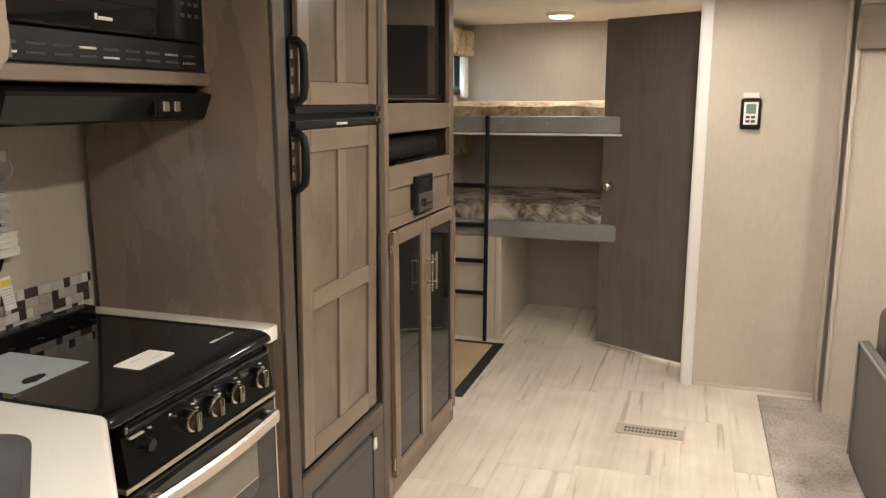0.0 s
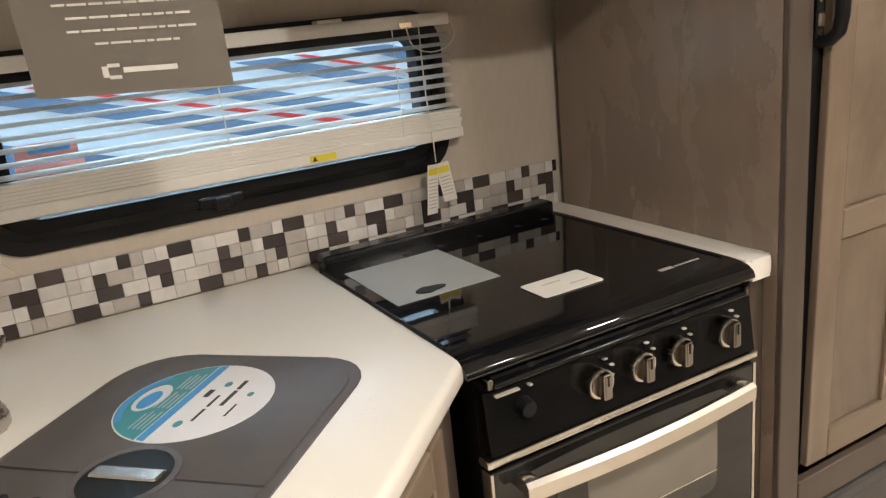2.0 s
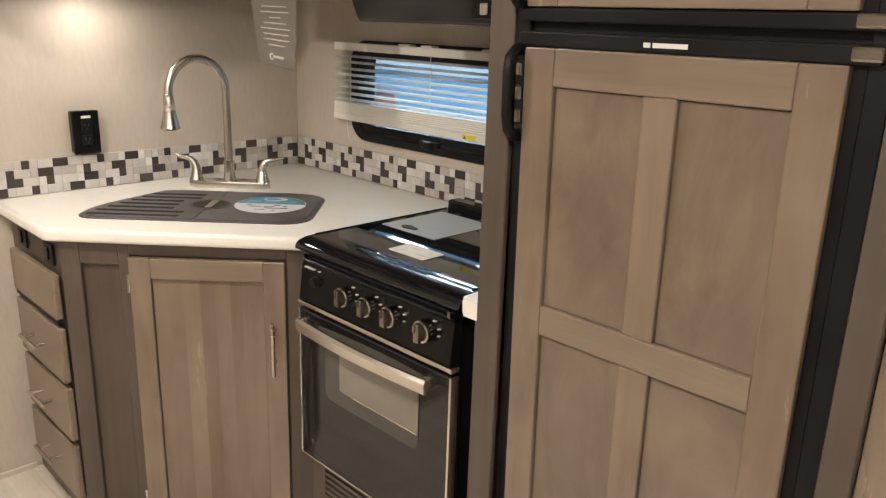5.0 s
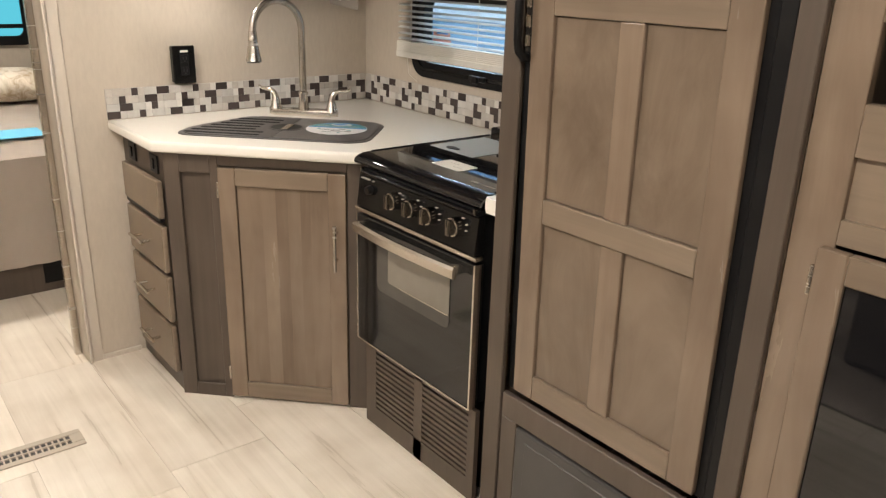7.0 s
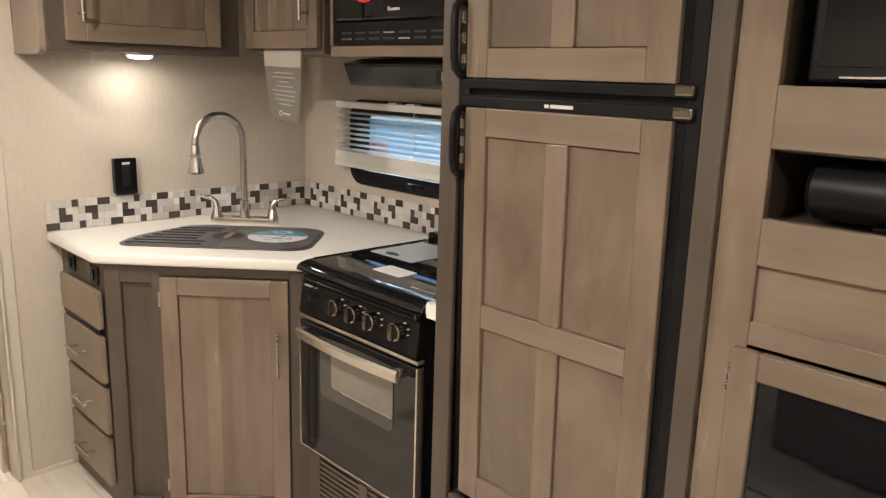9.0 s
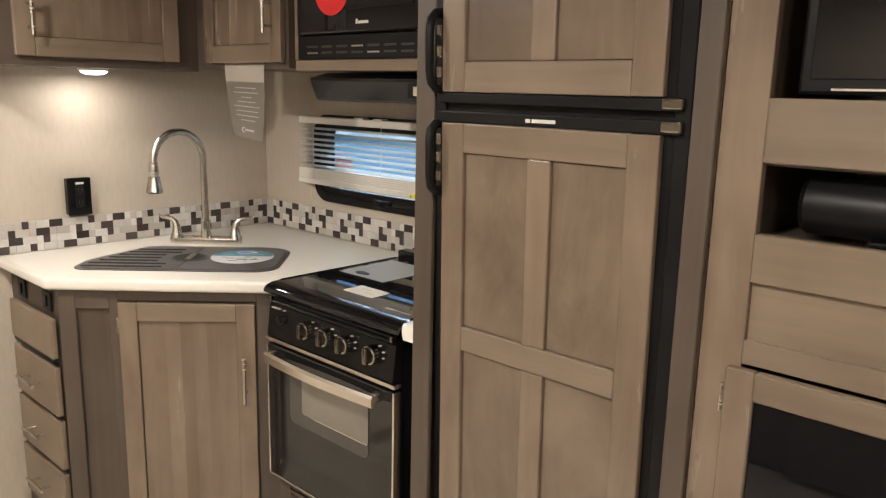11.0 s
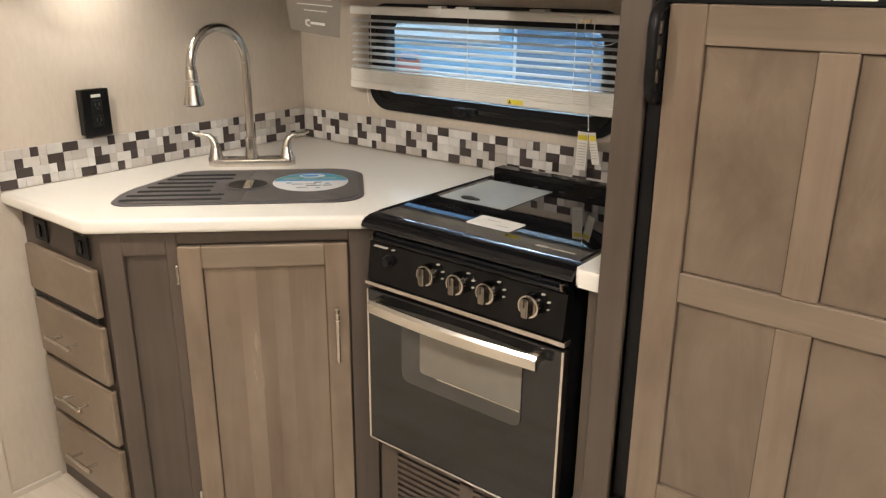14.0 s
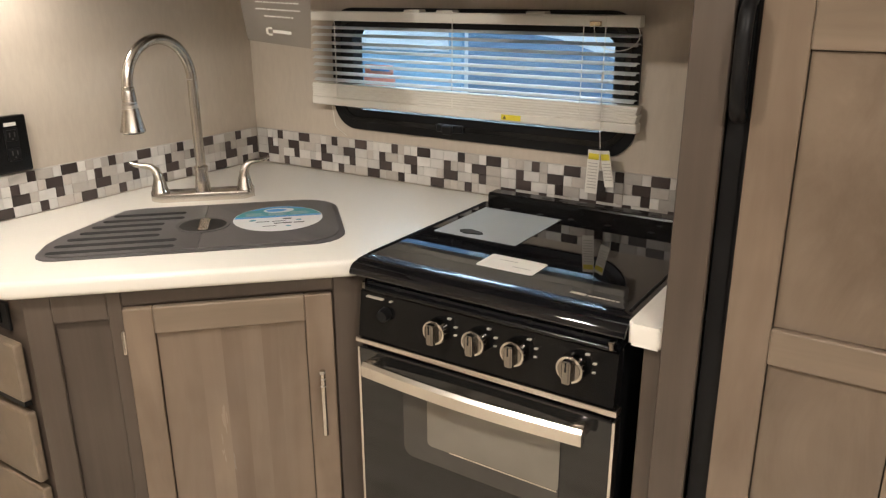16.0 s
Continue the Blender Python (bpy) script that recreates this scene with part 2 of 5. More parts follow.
def tube(bm, pts, r, seg=12, flat=1.0):
    """A round bar swept along points; radii may vary."""
    pts = [Vector(p) for p in pts]
    rs = r if isinstance(r, (list, tuple)) else [r] * len(pts)
    rings, up = [], None
    for i, p in enumerate(pts):
        t = (pts[min(i + 1, len(pts) - 1)] - pts[max(i - 1, 0)]).normalized()
        if up is None:
            up = t.orthogonal().normalized()
        up = (up - t * up.dot(t)).normalized()
        side = t.cross(up)
        rings.append([bm.verts.new(p + rs[i] * (math.cos(a) * up + flat * math.sin(a) * side)) for a in (2 * math.pi * k / seg for k in range(seg))])
    for a, b in zip(rings, rings[1:]):
        for k in range(seg):
            bm.faces.new((a[k], a[(k + 1) % seg], b[(k + 1) % seg], b[k]))
    bm.faces.new(rings[0][::-1])
    bm.faces.new(rings[-1])
    return bm


def prism(bm, outline, z0, z1, bevel=0.0, seg=2):
    """An upright slab over a plan outline (anticlockwise)."""
    lo = [bm.verts.new((x, y, z0)) for x, y in outline]
    hi = [bm.verts.new((x, y, z1)) for x, y in outline]
    faces = [bm.faces.new(lo[::-1]), bm.faces.new(hi)]
    n = len(outline)
    for i in range(n):
        faces.append(bm.faces.new((lo[i], lo[(i + 1) % n], hi[(i + 1) % n], hi[i])))
    if bevel:
        edges = list(set(faces[1].edges) | set(faces[0].edges))
        bmesh.ops.bevel(bm, geom=edges, offset=bevel, segments=seg, affect="EDGES", profile=0.5)
    return bm


def rounded(x0, x1, y0, y1, r, n=6):
    pts = []
    for cx, cy, a0 in ((x1 - r, y1 - r, 0), (x0 + r, y1 - r, 90), (x0 + r, y0 + r, 180), (x1 - r, y0 + r, 270)):
        pts += [(cx + r * math.cos(radians(a0 + 90 * k / n)), cy + r * math.sin(radians(a0 + 90 * k / n))) for k in range(n + 1)]
    return pts


def ring(bm, outer, inner, z0, z1):
    """A flat ring between two outlines of equally many points."""
    n = len(outer)
    rows = [[bm.verts.new((*p, z)) for p in o] for o, z in ((outer, z0), (outer, z1), (inner, z1), (inner, z0))]
    for a, b in zip(rows, rows[1:] + rows[:1]):
        for i in range(n):
            bm.faces.new((a[i], a[(i + 1) % n], b[(i + 1) % n], b[i]))
    return bm


def stand(bm):
    """Lay a plan drawing upright: its y becomes z, its z becomes depth towards +y."""
    for v in bm.verts:
        v.co = Vector((v.co.x, v.co.z, v.co.y))
    bmesh.ops.reverse_faces(bm, faces=list(bm.faces))
    return bm


def part(name, bm, material, parent=None, label="", smooth=None):
    me = bpy.data.meshes.new(name)
    bmesh.ops.recalc_face_normals(bm, faces=list(bm.faces))
    bm.to_mesh(me)
    bm.free()
    me.materials.append(material)
    if smooth is not None:
        me.polygons.foreach_set("use_smooth", [True] * len(me.polygons))
        me.set_sharp_from_angle(angle=radians(smooth))
    ob = new(name, me)
    if parent is not None:
        ob.parent = parent
    return tagged(ob, label)


def thing(name, label, category, m=None, group="", kind=""):
    ob = new(name)
    if m is not None:
        ob.matrix_world = m
    return tagged(ob, label, category, group, kind)


def structure(name, bm, material, label, category):
    return tagged(part(name, bm, material), label, category, kind="structure")


def facing(origin, right, inward):
    """Local x runs along the face, local y into the furniture, z up."""
    r, i = Vector(right).normalized(), Vector(inward).normalized()
    m = Matrix((r, i, (0, 0, 1))).transposed().to_4x4()
    return Matrix.Translation(origin) @ m


def along_wall(x):
    """A frame for furniture that faces the room from the window side: local x = world y, local y = depth."""
    return facing((x, 0, 0), (0, 1, 0), (-1, 0, 0))


def shaker(name, parent, x0, x1, z0, z1, y=0.0, th=0.02, rail=0.055, columns=(), rows=(), label="", m=None, staves=True):
    """A framed door in its x-z plane, its face at depth y - th; columns and rows are the bars between its panels."""
    bv = 0.003
    door = part(name, boxed(x0 + 0.004, x1 - 0.004, y - 0.004, y, z0 + 0.004, z1 - 0.004), GROOVE, parent, label)
    if m is not None:
        door.matrix_basis = m
    for a in (x0, x1 - rail):
        part("stile", boxed(a, a + rail, y - th, y - 0.001, z0, z1, bevel=bv, seg=2), WOOD, door)
    zs = [z0] + [c for c, _ in rows] + [z1]
    for a, b in ((z0, z0 + rail), (z1 - rail, z1)):
        part("rail", boxed(x0 + rail, x1 - rail, y - th, y - 0.001, a, b, bevel=bv, seg=2), WOOD_H, door)
    for c, w in rows:
        part("rail", boxed(x0 + rail, x1 - rail, y - th, y - 0.001, c - w / 2, c + w / 2, bevel=bv, seg=2), WOOD_H, door)
    zb = [z0 + rail] + [v for c, w in rows for v in (c - w / 2, c + w / 2)] + [z1 - rail]
    xb = [x0 + rail] + [v for c, w in columns for v in (c - w / 2, c + w / 2)] + [x1 - rail]
    for k in range(0, len(zb), 2):
        for c, w in columns:
            part("muntin", boxed(c - w / 2, c + w / 2, y - th + 0.0005, y - 0.001, zb[k], zb[k + 1], bevel=bv, seg=2), WOOD, door)
        for q in range(0, len(xb), 2):
            if not staves:
                part("panel", boxed(xb[q] + 0.0018, xb[q + 1] - 0.0018, y - th + 0.0085, y - 0.001, zb[k] + 0.0018, zb[k + 1] - 0.0018), BOARD, door)
                continue
            rng = random.Random(int(abs(xb[q]) * 1000 + abs(zb[k]) * 77))
            x, hi = xb[q] + 0.0018, xb[q + 1] - 0.0018
            while x < hi - 1e-4:
                w = min(rng.uniform(0.032, 0.046), hi - x)
                w = hi - x if hi - x - w < 0.022 else w
                part("stave", boxed(x, x + w, y - th + 0.0085, y - 0.001, zb[k] + 0.0018, zb[k + 1] - 0.0018), WOOD, door)
                x += w
    return door


def bar_handle(parent, p, axis, length=0.15, out=0.032, r=0.0055):
    """A nickel bar on two posts, in the parent's frame; it stands out towards -y."""
    bm = bmesh.new()
    p, a = Vector(p), Vector(axis)
    q = p + Vector((0, -out, 0))
    cyl(bm, q - a * length / 2, q + a * length / 2, r, seg=14)
    for s in (-0.3, 0.3):
        cyl(bm, p + a * length * s, q + a * length * s, r * 0.85, seg=12)
    return part("handle", bm, STEEL, parent, "brushed nickel bar handle", smooth=40)


def hinge(parent, x, y, z):
    bm = boxed(x - 0.004, x + 0.004, y - 0.006, y + 0.004, z - 0.026, z + 0.026, bevel=0.003, seg=2)
    return part("hinge", bm, STEEL, parent, "small nickel hinge")


# ---- the room's shell ----
XR, YB, YF = 0.93, 5.52, -2.35
T = 0.06
WY0, WY1, WZ0, WZ1 = 0.715, 1.545, 1.04, 1.335       # kitchen window's hole
bm = bmesh.new()
box(bm, XW - T, XW, YF - T, WY0, 0, CEIL)
box(bm, XW - T, XW, WY1, 4.95, 0, CEIL)
box(bm, XW - T, XW, 5.45, YB + T, 0, CEIL)
box(bm, XW - T, XW, 4.95, 5.45, 0, 1.52)
box(bm, XW - T, XW, 4.95, 5.45, 1.80, CEIL)
box(bm, XW - T, XW, WY0, WY1, 0, WZ0)
box(bm, XW - T, XW, WY0, WY1, WZ1, CEIL)
structure("wall_west", bm, WALLM, "beige linen-look wall with the kitchen window", "wall")
bm = boxed(XW, -0.335, 0.225, YS, 0, CEIL)
wall_sink = structure("wall_partition", bm, WALLM, "beige linen-look partition behind the sink", "wall")
structure("wall_partition_east", boxed(0.42, XR, 0.225, YS, 0, CEIL), WALLM, "beige partition beside the bedroom doorway", "wall")
structure("wall_south", boxed(XW, 1.75, YF - T, YF, 0, CEIL), WALLM, "beige bedroom end wall", "wall")
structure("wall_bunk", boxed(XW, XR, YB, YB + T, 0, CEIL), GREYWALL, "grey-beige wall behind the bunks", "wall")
bm = bmesh.new()
box(bm, XR, XR + T, YF, 1.2, 0, CEIL)
box(bm, XR, XR + T, 4.0, YB, 0, CEIL)
structure("wall_east", bm, WALLM, "beige outer wall", "wall")
bm = bmesh.new()
box(bm, 0.715, 1.75, 3.945, 4.0, 0, CEIL)
box(bm, XR, 1.75, 1.14, 1.2, 0, CEIL)
box(bm, 1.70, 1.75, 1.2, 3.945, 0, CEIL)
structure("wall_slide_out", bm, WALLM, "beige walls of the slide-out", "wall")
structure("wall_thermostat", boxed(0.115, 0.93, 4.18, 4.225, 0, CEIL), WALLM, "beige wall with the thermostat", "wall")
bm = bmesh.new()
box(bm, 0.07, 0.115, 4.225, 4.42, 0, CEIL)
box(bm, 0.07, 0.115, 5.02, YB, 0, CEIL)
box(bm, 0.07, 0.115, 4.42, 5.02, 1.95, CEIL)
structure("wall_bathroom", bm, WALLM, "beige bathroom wall with its doorway", "wall")
structure("ceiling", boxed(XW - T, 1.75, YF - T, YB + T, CEIL, CEIL + 0.04), CEILM, "white panelled ceiling", "ceiling")

# trims
bm = bmesh.new()
box(bm, -0.335, -0.325, 0.215, 0.367, 0, CEIL, 0.002)
box(bm, -0.375, -0.325, YS, YS + 0.009, 0, CEIL, 0.002)
structure("trim_doorway", bm, TRIM, "pale vinyl doorway trim", "trim")
bm = bmesh.new()
box(bm, -0.323, -0.300, 0.236, 0.262, 0, CEIL, 0.003)
structure("door_jamb_bedroom", bm, STEEL, "metal edge of the pocket-door jamb", "door jamb")
bm = boxed(-0.322, -0.305, 0.205, 0.235, 0.878, 0.905, bevel=0.003)
tagged(part("door_latch", bm, BLACK_MAT), "small dark latch on the doorway jamb", "latch", kind="structure")
bm = bmesh.new()
box(bm, 0.064, 0.115, 4.160, 4.18, 0, CEIL, 0.003)
box(bm, 0.056, 0.070, 4.165, 4.42, 0, CEIL, 0.003)
structure("trim_bathroom", bm, WHITE_TRIM, "white vinyl trim on the bathroom corner", "trim")
structure("baseboard", boxed(0.12, 0.715, 4.168, 4.18, 0, 0.022, bevel=0.003), TRIM, "thin pale baseboard", "baseboard")
structure("baseboard_partition", boxed(-0.515, -0.337, YS, YS + 0.008, 0, 0.022, bevel=0.003), TRIM, "thin pale baseboard", "baseboard")
bm = bmesh.new()
box(bm, 0.700, 0.716, 3.93, 3.96, 0.0, 1.80, 0.003)
box(bm, 0.690, 0.705, 4.10, 4.168, 0.0, CEIL, 0.003)
structure("trim_slide_out", bm, TRIM, "pale trim round the slide-out opening", "trim")
bm = boxed(0.70, 1.70, 3.90, 3.944, 1.67, 1.86, bevel=0.006)
structure("valance_slide_out", bm, WOOD_H, "brown wooden header of the slide-out", "trim")


# ---- ceiling lamps at assumed places, two of them added as fill ----
def ceiling_lamp(x, y, watts, r=0.07):
    ob = thing("ceiling_light", "round white ceiling light at an assumed place, switched on", "ceiling light", pose(x, y, CEIL), "ceiling lights")
    part("housing", cyl(bmesh.new(), (0, 0, -0.022), (0, 0, 0), r + 0.018, r + 0.022, 32), WHITE, ob, smooth=40)
    part("diffuser", cyl(bmesh.new(), (0, 0, -0.03), (0, 0, -0.022), r - 0.01, r, 32), LAMP_GLOW, ob, "glowing diffuser", smooth=40)
    data = bpy.data.lights.new("ceiling_lamp", "AREA")
    data.shape, data.size, data.energy, data.color = "DISK", 2 * r, watts, WARM
    lamp = new("lamp", data)
    lamp.parent = ob
    lamp.location = (0, 0, -0.035)
    return ob


# the last, over the slide-out, is added fill with no known fixture
for lx, ly, lw in ((0.10, 1.15, 15), (0.10, 2.55, 14), (0.10, 3.60, 6), (0.0, -0.9, 22), (1.25, 2.6, 16)):
    ceiling_lamp(lx, ly, lw)
ceiling_lamp(0.5, 4.75, 22)
# no lamp is known over the bunks; added in place of window daylight
ceiling_lamp(-0.75, 4.95, 5)

# ---- kitchen: base cabinet and worktop ----
S2 = math.sqrt(0.5)
DIAG = facing((0, 0, 0), (-S2, S2, 0), (-S2, -S2, 0))


def diag_xy(u, v):
    return (-S2 * u - S2 * v, S2 * u - S2 * v)


base = thing("sink_base_cabinet", "grey-brown wooden corner base cabinet under the sink", "cabinet")
CV = -0.152                                     # depth of the diagonal face
a, b = diag_xy(0.905, CV), diag_xy(1.555, CV)
outline = [(XW + 0.004, YS + 0.004), (a[0], YS + 0.004), a, b, (b[0] - 0.03, 1.235), (XW + 0.004, 1.235)]
part("carcass", prism(bmesh.new(), outline, 0.0, CT - 0.036), FRAME, base)
door = shaker("door", base, 1.083, 1.487, 0.013, 0.812, CV - 0.002, 0.019, 0.056, label="maple-stained framed cabinet door", m=DIAG)
bar_handle(door, (1.458, CV - 0.021, 0.582), (0, 0, 1), 0.15)
for z in (0.74, 0.10):
    hinge(door, 1.079, CV - 0.012, z)
for x0, x1, z0, z1 in ((0.906, 0.957, 0.0, CT - 0.037), (1.056, 1.083, 0.0, CT - 0.037), (0.957, 1.056, 0.0, 0.05), (0.957, 1.056, 0.79, CT - 0.037),
                       (1.083, 1.490, 0.817, CT - 0.037), (1.490, 1.556, 0.0, CT - 0.037)):
    part("frame_member", boxed(x0, x1, CV - 0.012, CV - 0.001, z0, z1, bevel=0.002), FRAME, base).matrix_basis = DIAG
# drawers on the end that faces the walkway
XE = a[0]
for k, (z0, z1) in enumerate(((0.627, 0.752), (0.440, 0.600), (0.262, 0.424), (0.075, 0.246))):
    tilt = 2.0 if k == 0 else (1.0 if k == 1 else 0.0)
    dr = part("drawer_front", boxed(0.0, 0.020, 0.392, 0.735, z0, z1, bevel=0.005, seg=2), WOOD_H, base, "maple-stained drawer front")
    dr.matrix_basis = pose(XE + 0.003 + tilt * 0.002, 0, 0, 0, 0, 0)
    if k:
        bm = bmesh.new()
        zc = (z0 + z1) / 2
        cyl(bm, (0.052, 0.50, zc), (0.052, 0.63, zc), 0.0055, seg=14)
        for yy in (0.525, 0.605):
            cyl(bm, (0.018, yy, zc), (0.052, yy, zc), 0.0045, seg=12)
        part("handle", bm, STEEL, dr, "brushed nickel bar handle", smooth=40)
    else:
        part("gasket", boxed(0.001, 0.016, 0.40, 0.73, z0 - 0.012, z0 - 0.001), BLACK_MAT, dr)
for yy, tag in ((0.455, "switch"), (0.665, "switch")):
    sw = part(tag + "_plate", boxed(XE + 0.001, XE + 0.007, yy - 0.033, yy + 0.033, 0.765, 0.825, bevel=0.002), BLACK_MAT, base, "black switch plate")
    part("rocker", boxed(XE + 0.005, XE + 0.012, yy - 0.008, yy + 0.008, 0.778, 0.812, bevel=0.002), BLACK, sw)

worktop = thing("worktop", "cream laminate corner worktop with rounded edges", "worktop")
e0, e1 = diag_xy(0.880, -0.187), diag_xy(1.531, -0.196)
arc = [e1, (e1[0] - 0.012, e1[1] + 0.007), (e1[0] - 0.026, e1[1] + 0.012)]
outline = [(XW + 0.002, YS + 0.002), (-0.488, YS + 0.002), (-0.490, e0[1] - 0.012), (e0[0] - 0.006, e0[1] + 0.003)] + arc + [(XW + 0.002, e1[1] + 0.006)]
part("slab", prism(bmesh.new(), outline, CT - 0.036, CT, 0.011, 4), COUNTER, worktop, smooth=50)
slab = thing("worktop_strip", "narrow cream worktop strip between cooker and fridge cabinet", "worktop")
part("slab", prism(bmesh.new(), rounded(XW + 0.002, -0.944, 1.788, 1.848, 0.008), CT - 0.036, CT + 0.002, 0.009, 3), COUNTER, slab, smooth=50)
filler = thing("filler_cabinet", "narrow grey-brown filler cabinet beside the cooker", "cabinet")
part("carcass", boxed(XW + 0.01, -0.962, 1.811, 1.848, 0.0, CT - 0.037, bevel=0.002), FRAME, filler)

# sink cover with drainer grooves, set on the worktop
SU0, SU1, SV0, SV1 = 0.905, 1.533, -0.074, 0.298
sink = thing("sink_cover", "dark grey sink cover with drainer slots and a finger hole", "sink cover", DIAG @ pose(0, 0, CT))


def sink_outline(inset=0.0, left=None, right=None):
    x0, x1 = (SU0 + inset if left is None else left), (SU1 - inset if right is None else right)
    y0, y1 = SV0 + inset, SV1 - inset
    pts = []

    def corner(cx, cy, r, a0):
        for k in range(7):
            t = radians(a0 + 15 * k)
            pts.append((cx + r * math.cos(t), cy + r * math.sin(t)))
    if right is None:
        corner(x1 - 0.09, y1 - 0.09, 0.09, 0)
    else:
        pts.append((x1, y1))
    if left is None:
        pts.extend([(x0 + 0.17, y1), (x0 + 0.12, y1 - 0.012), (x0 + 0.02, y1 - 0.20), (x0 + 0.002, y1 - 0.26)])
        corner(x0 + 0.045, y0 + 0.045, 0.045, 180)
    else:
        pts.extend([(x0, y1), (x0, y0)])
    if right is None:
        corner(x1 - 0.075, y0 + 0.075, 0.075, 270)
    else:
        pts.append((x1, y0))
    return pts


part("rim", prism(bmesh.new(), sink_outline(), 0.0, 0.0025, 0.001, 2), GREY_PL, sink, "dark grey sink rim", smooth=40)
lid_l = part("drainer_lid", prism(bmesh.new(), sink_outline(0.012, right=1.221), 0.0025, 0.0055, 0.001, 2), GREY_PL, sink, smooth=40)
lid_r = part("plain_lid", prism(bmesh.new(), sink_outline(0.012, left=1.225), 0.0025, 0.0055, 0.001, 2), GREY_PL, sink, smooth=40)
for k in range(7):
    v = -0.045 + k * 0.043
    u0 = 0.925 + 0.10 * max(0.0, (v + 0.02) / 0.27)
    u1 = 1.135 if 1 < k < 5 else 1.175
    bm = prism(bmesh.new(), rounded(u0, u1, v, v + 0.017, 0.0083, 4), 0.003, 0.0064)
    part("drainer_slot", bm, BINDING, lid_l)
bm = ring(bmesh.new(), [(1.222 + 0.060 * math.cos(t), 0.105 + 0.060 * math.sin(t)) for t in np.linspace(0, 2 * math.pi, 32, endpoint=False)],
          [(1.222 + 0.052 * math.cos(t), 0.105 + 0.052 * math.sin(t)) for t in np.linspace(0, 2 * math.pi, 32, endpoint=False)], 0.003, 0.0075)
part("hole_rim", bm, GREY_PL, sink, smooth=40)
part("finger_hole", cyl(bmesh.new(), (1.222, 0.105, 0.003), (1.222, 0.105, 0.0062), 0.0525, seg=32), BLACK_MAT, sink, "dark finger hole", smooth=40)
part("grip_bar", boxed(1.213, 1.236, 0.06, 0.15, 0.005, 0.0095, bevel=0.003), STEEL, sink, "bare metal grip across the hole")
# round sticker: white with blue and teal printing
stick = thing("round_sticker", "round white, blue and teal sticker on the sink cover", "sticker", DIAG @ pose(1.389, 0.124, CT + 0.0058))


def disc_slice(r, lo, hi, z0, z1, squash=1.0):
    pts = []
    for t in np.linspace(0, 2 * math.pi, 72, endpoint=False):
        pts.append((r * math.cos(t), max(lo, min(hi, r * math.sin(t)))))
    keep = []
    for p in pts:
        if not keep or (abs(p[0] - keep[-1][0]) + abs(p[1] - keep[-1][1])) > 1e-5:
            keep.append(p)
    return prism(bmesh.new(), keep, z0, z1)


part("disc", disc_slice(0.102, -1, 1, 0, 0.0008), STICKER, stick)
part("teal_area", disc_slice(0.100, 0.022, 1, 0.0008, 0.0011), TEAL, stick, "teal printed area")
part("blue_stripe", disc_slice(0.0995, 0.008, 0.020, 0.0009, 0.0012), BLUE, stick, "blue printed stripe")
part("white_patch", prism(bmesh.new(), [(0.002 + 0.036 * math.cos(t), 0.066 + 0.020 * math.sin(t)) for t in np.linspace(0, 2 * math.pi, 28, endpoint=False)], 0.0011, 0.0014), STICKER, stick)
part("light_blue_spot", prism(bmesh.new(), [(-0.004 + 0.024 * math.cos(t), 0.066 + 0.012 * math.sin(t)) for t in np.linspace(0, 2 * math.pi, 28, endpoint=False)], 0.0014, 0.0016), BLUE, stick)
bm = bmesh.new()
for x0, x1, y0, h in ((-0.050, -0.020, -0.028, 0.004), (-0.014, 0.016, -0.028, 0.004), (-0.010, 0.030, -0.046, 0.006), (0.034, 0.058, -0.046, 0.006), (0.010, 0.030, -0.012, 0.008), (-0.035, -0.005, -0.064, 0.003)):
    box(bm, x0, x1, y0, y0 + h, 0.0008, 0.0011)
part("print_bars", bm, DARK_INK, stick)
for x0, y0, r0 in ((0.046, -0.022, 0.007), (-0.058, -0.012, 0.008), (0.022, -0.068, 0.006)):
    part("teal_spot", prism(bmesh.new(), [(x0 + r0 * math.cos(t), y0 + 0.7 * r0 * math.sin(t)) for t in np.linspace(0, 2 * math.pi, 16, endpoint=False)], 0.0008, 0.0011), TEAL, stick)
bm = bmesh.new()
for k in range(4):
    for q in range(3):
        box(bm, -0.075 + q * 0.052, -0.032 + q * 0.052 - 0.006 * (k % 2), 0.026 + k * 0.0065, 0.0285 + k * 0.0065, 0.0011, 0.0013)
part("pale_lines", bm, PALE_PAPER, stick)
crescent = [(0.0992 * math.cos(t), 0.0992 * math.sin(t)) for t in np.linspace(0.85, 2.3, 20)] + [(0.088 * math.cos(t), 0.004 + 0.086 * math.sin(t)) for t in np.linspace(2.25, 0.9, 20)]
part("blue_crescent", prism(bmesh.new(), crescent, 0.0011, 0.0013), BLUE, stick, "bright blue printed rim")

# faucet
faucet = thing("faucet", "brushed nickel gooseneck kitchen faucet with two levers", "faucet", DIAG @ pose(1.203, 0.376, CT))
part("base_bar", prism(bmesh.new(), rounded(-0.128, 0.128, -0.027, 0.027, 0.024), 0.0, 0.022, 0.006, 3), STEEL, faucet, smooth=50)
bm = tube(bmesh.new(), [(0, 0, z) for z in (0.02, 0.026, 0.045, 0.072, 0.076, 0.084, 0.088)], [0.021, 0.020, 0.0175, 0.0155, 0.0175, 0.0175, 0.0125], 24)
part("collar", bm, STEEL, faucet, smooth=40)
R, SX, SY, ZT = 0.100, -0.62, -0.785, 0.304
arcp = [(0, 0, 0.08), (0, 0, 0.2), (0, 0, ZT)] + [(SX * R * (1 - math.cos(t)), SY * R * (1 - math.cos(t)), ZT + R * math.sin(t)) for t in np.linspace(0.12, math.pi, 22)]
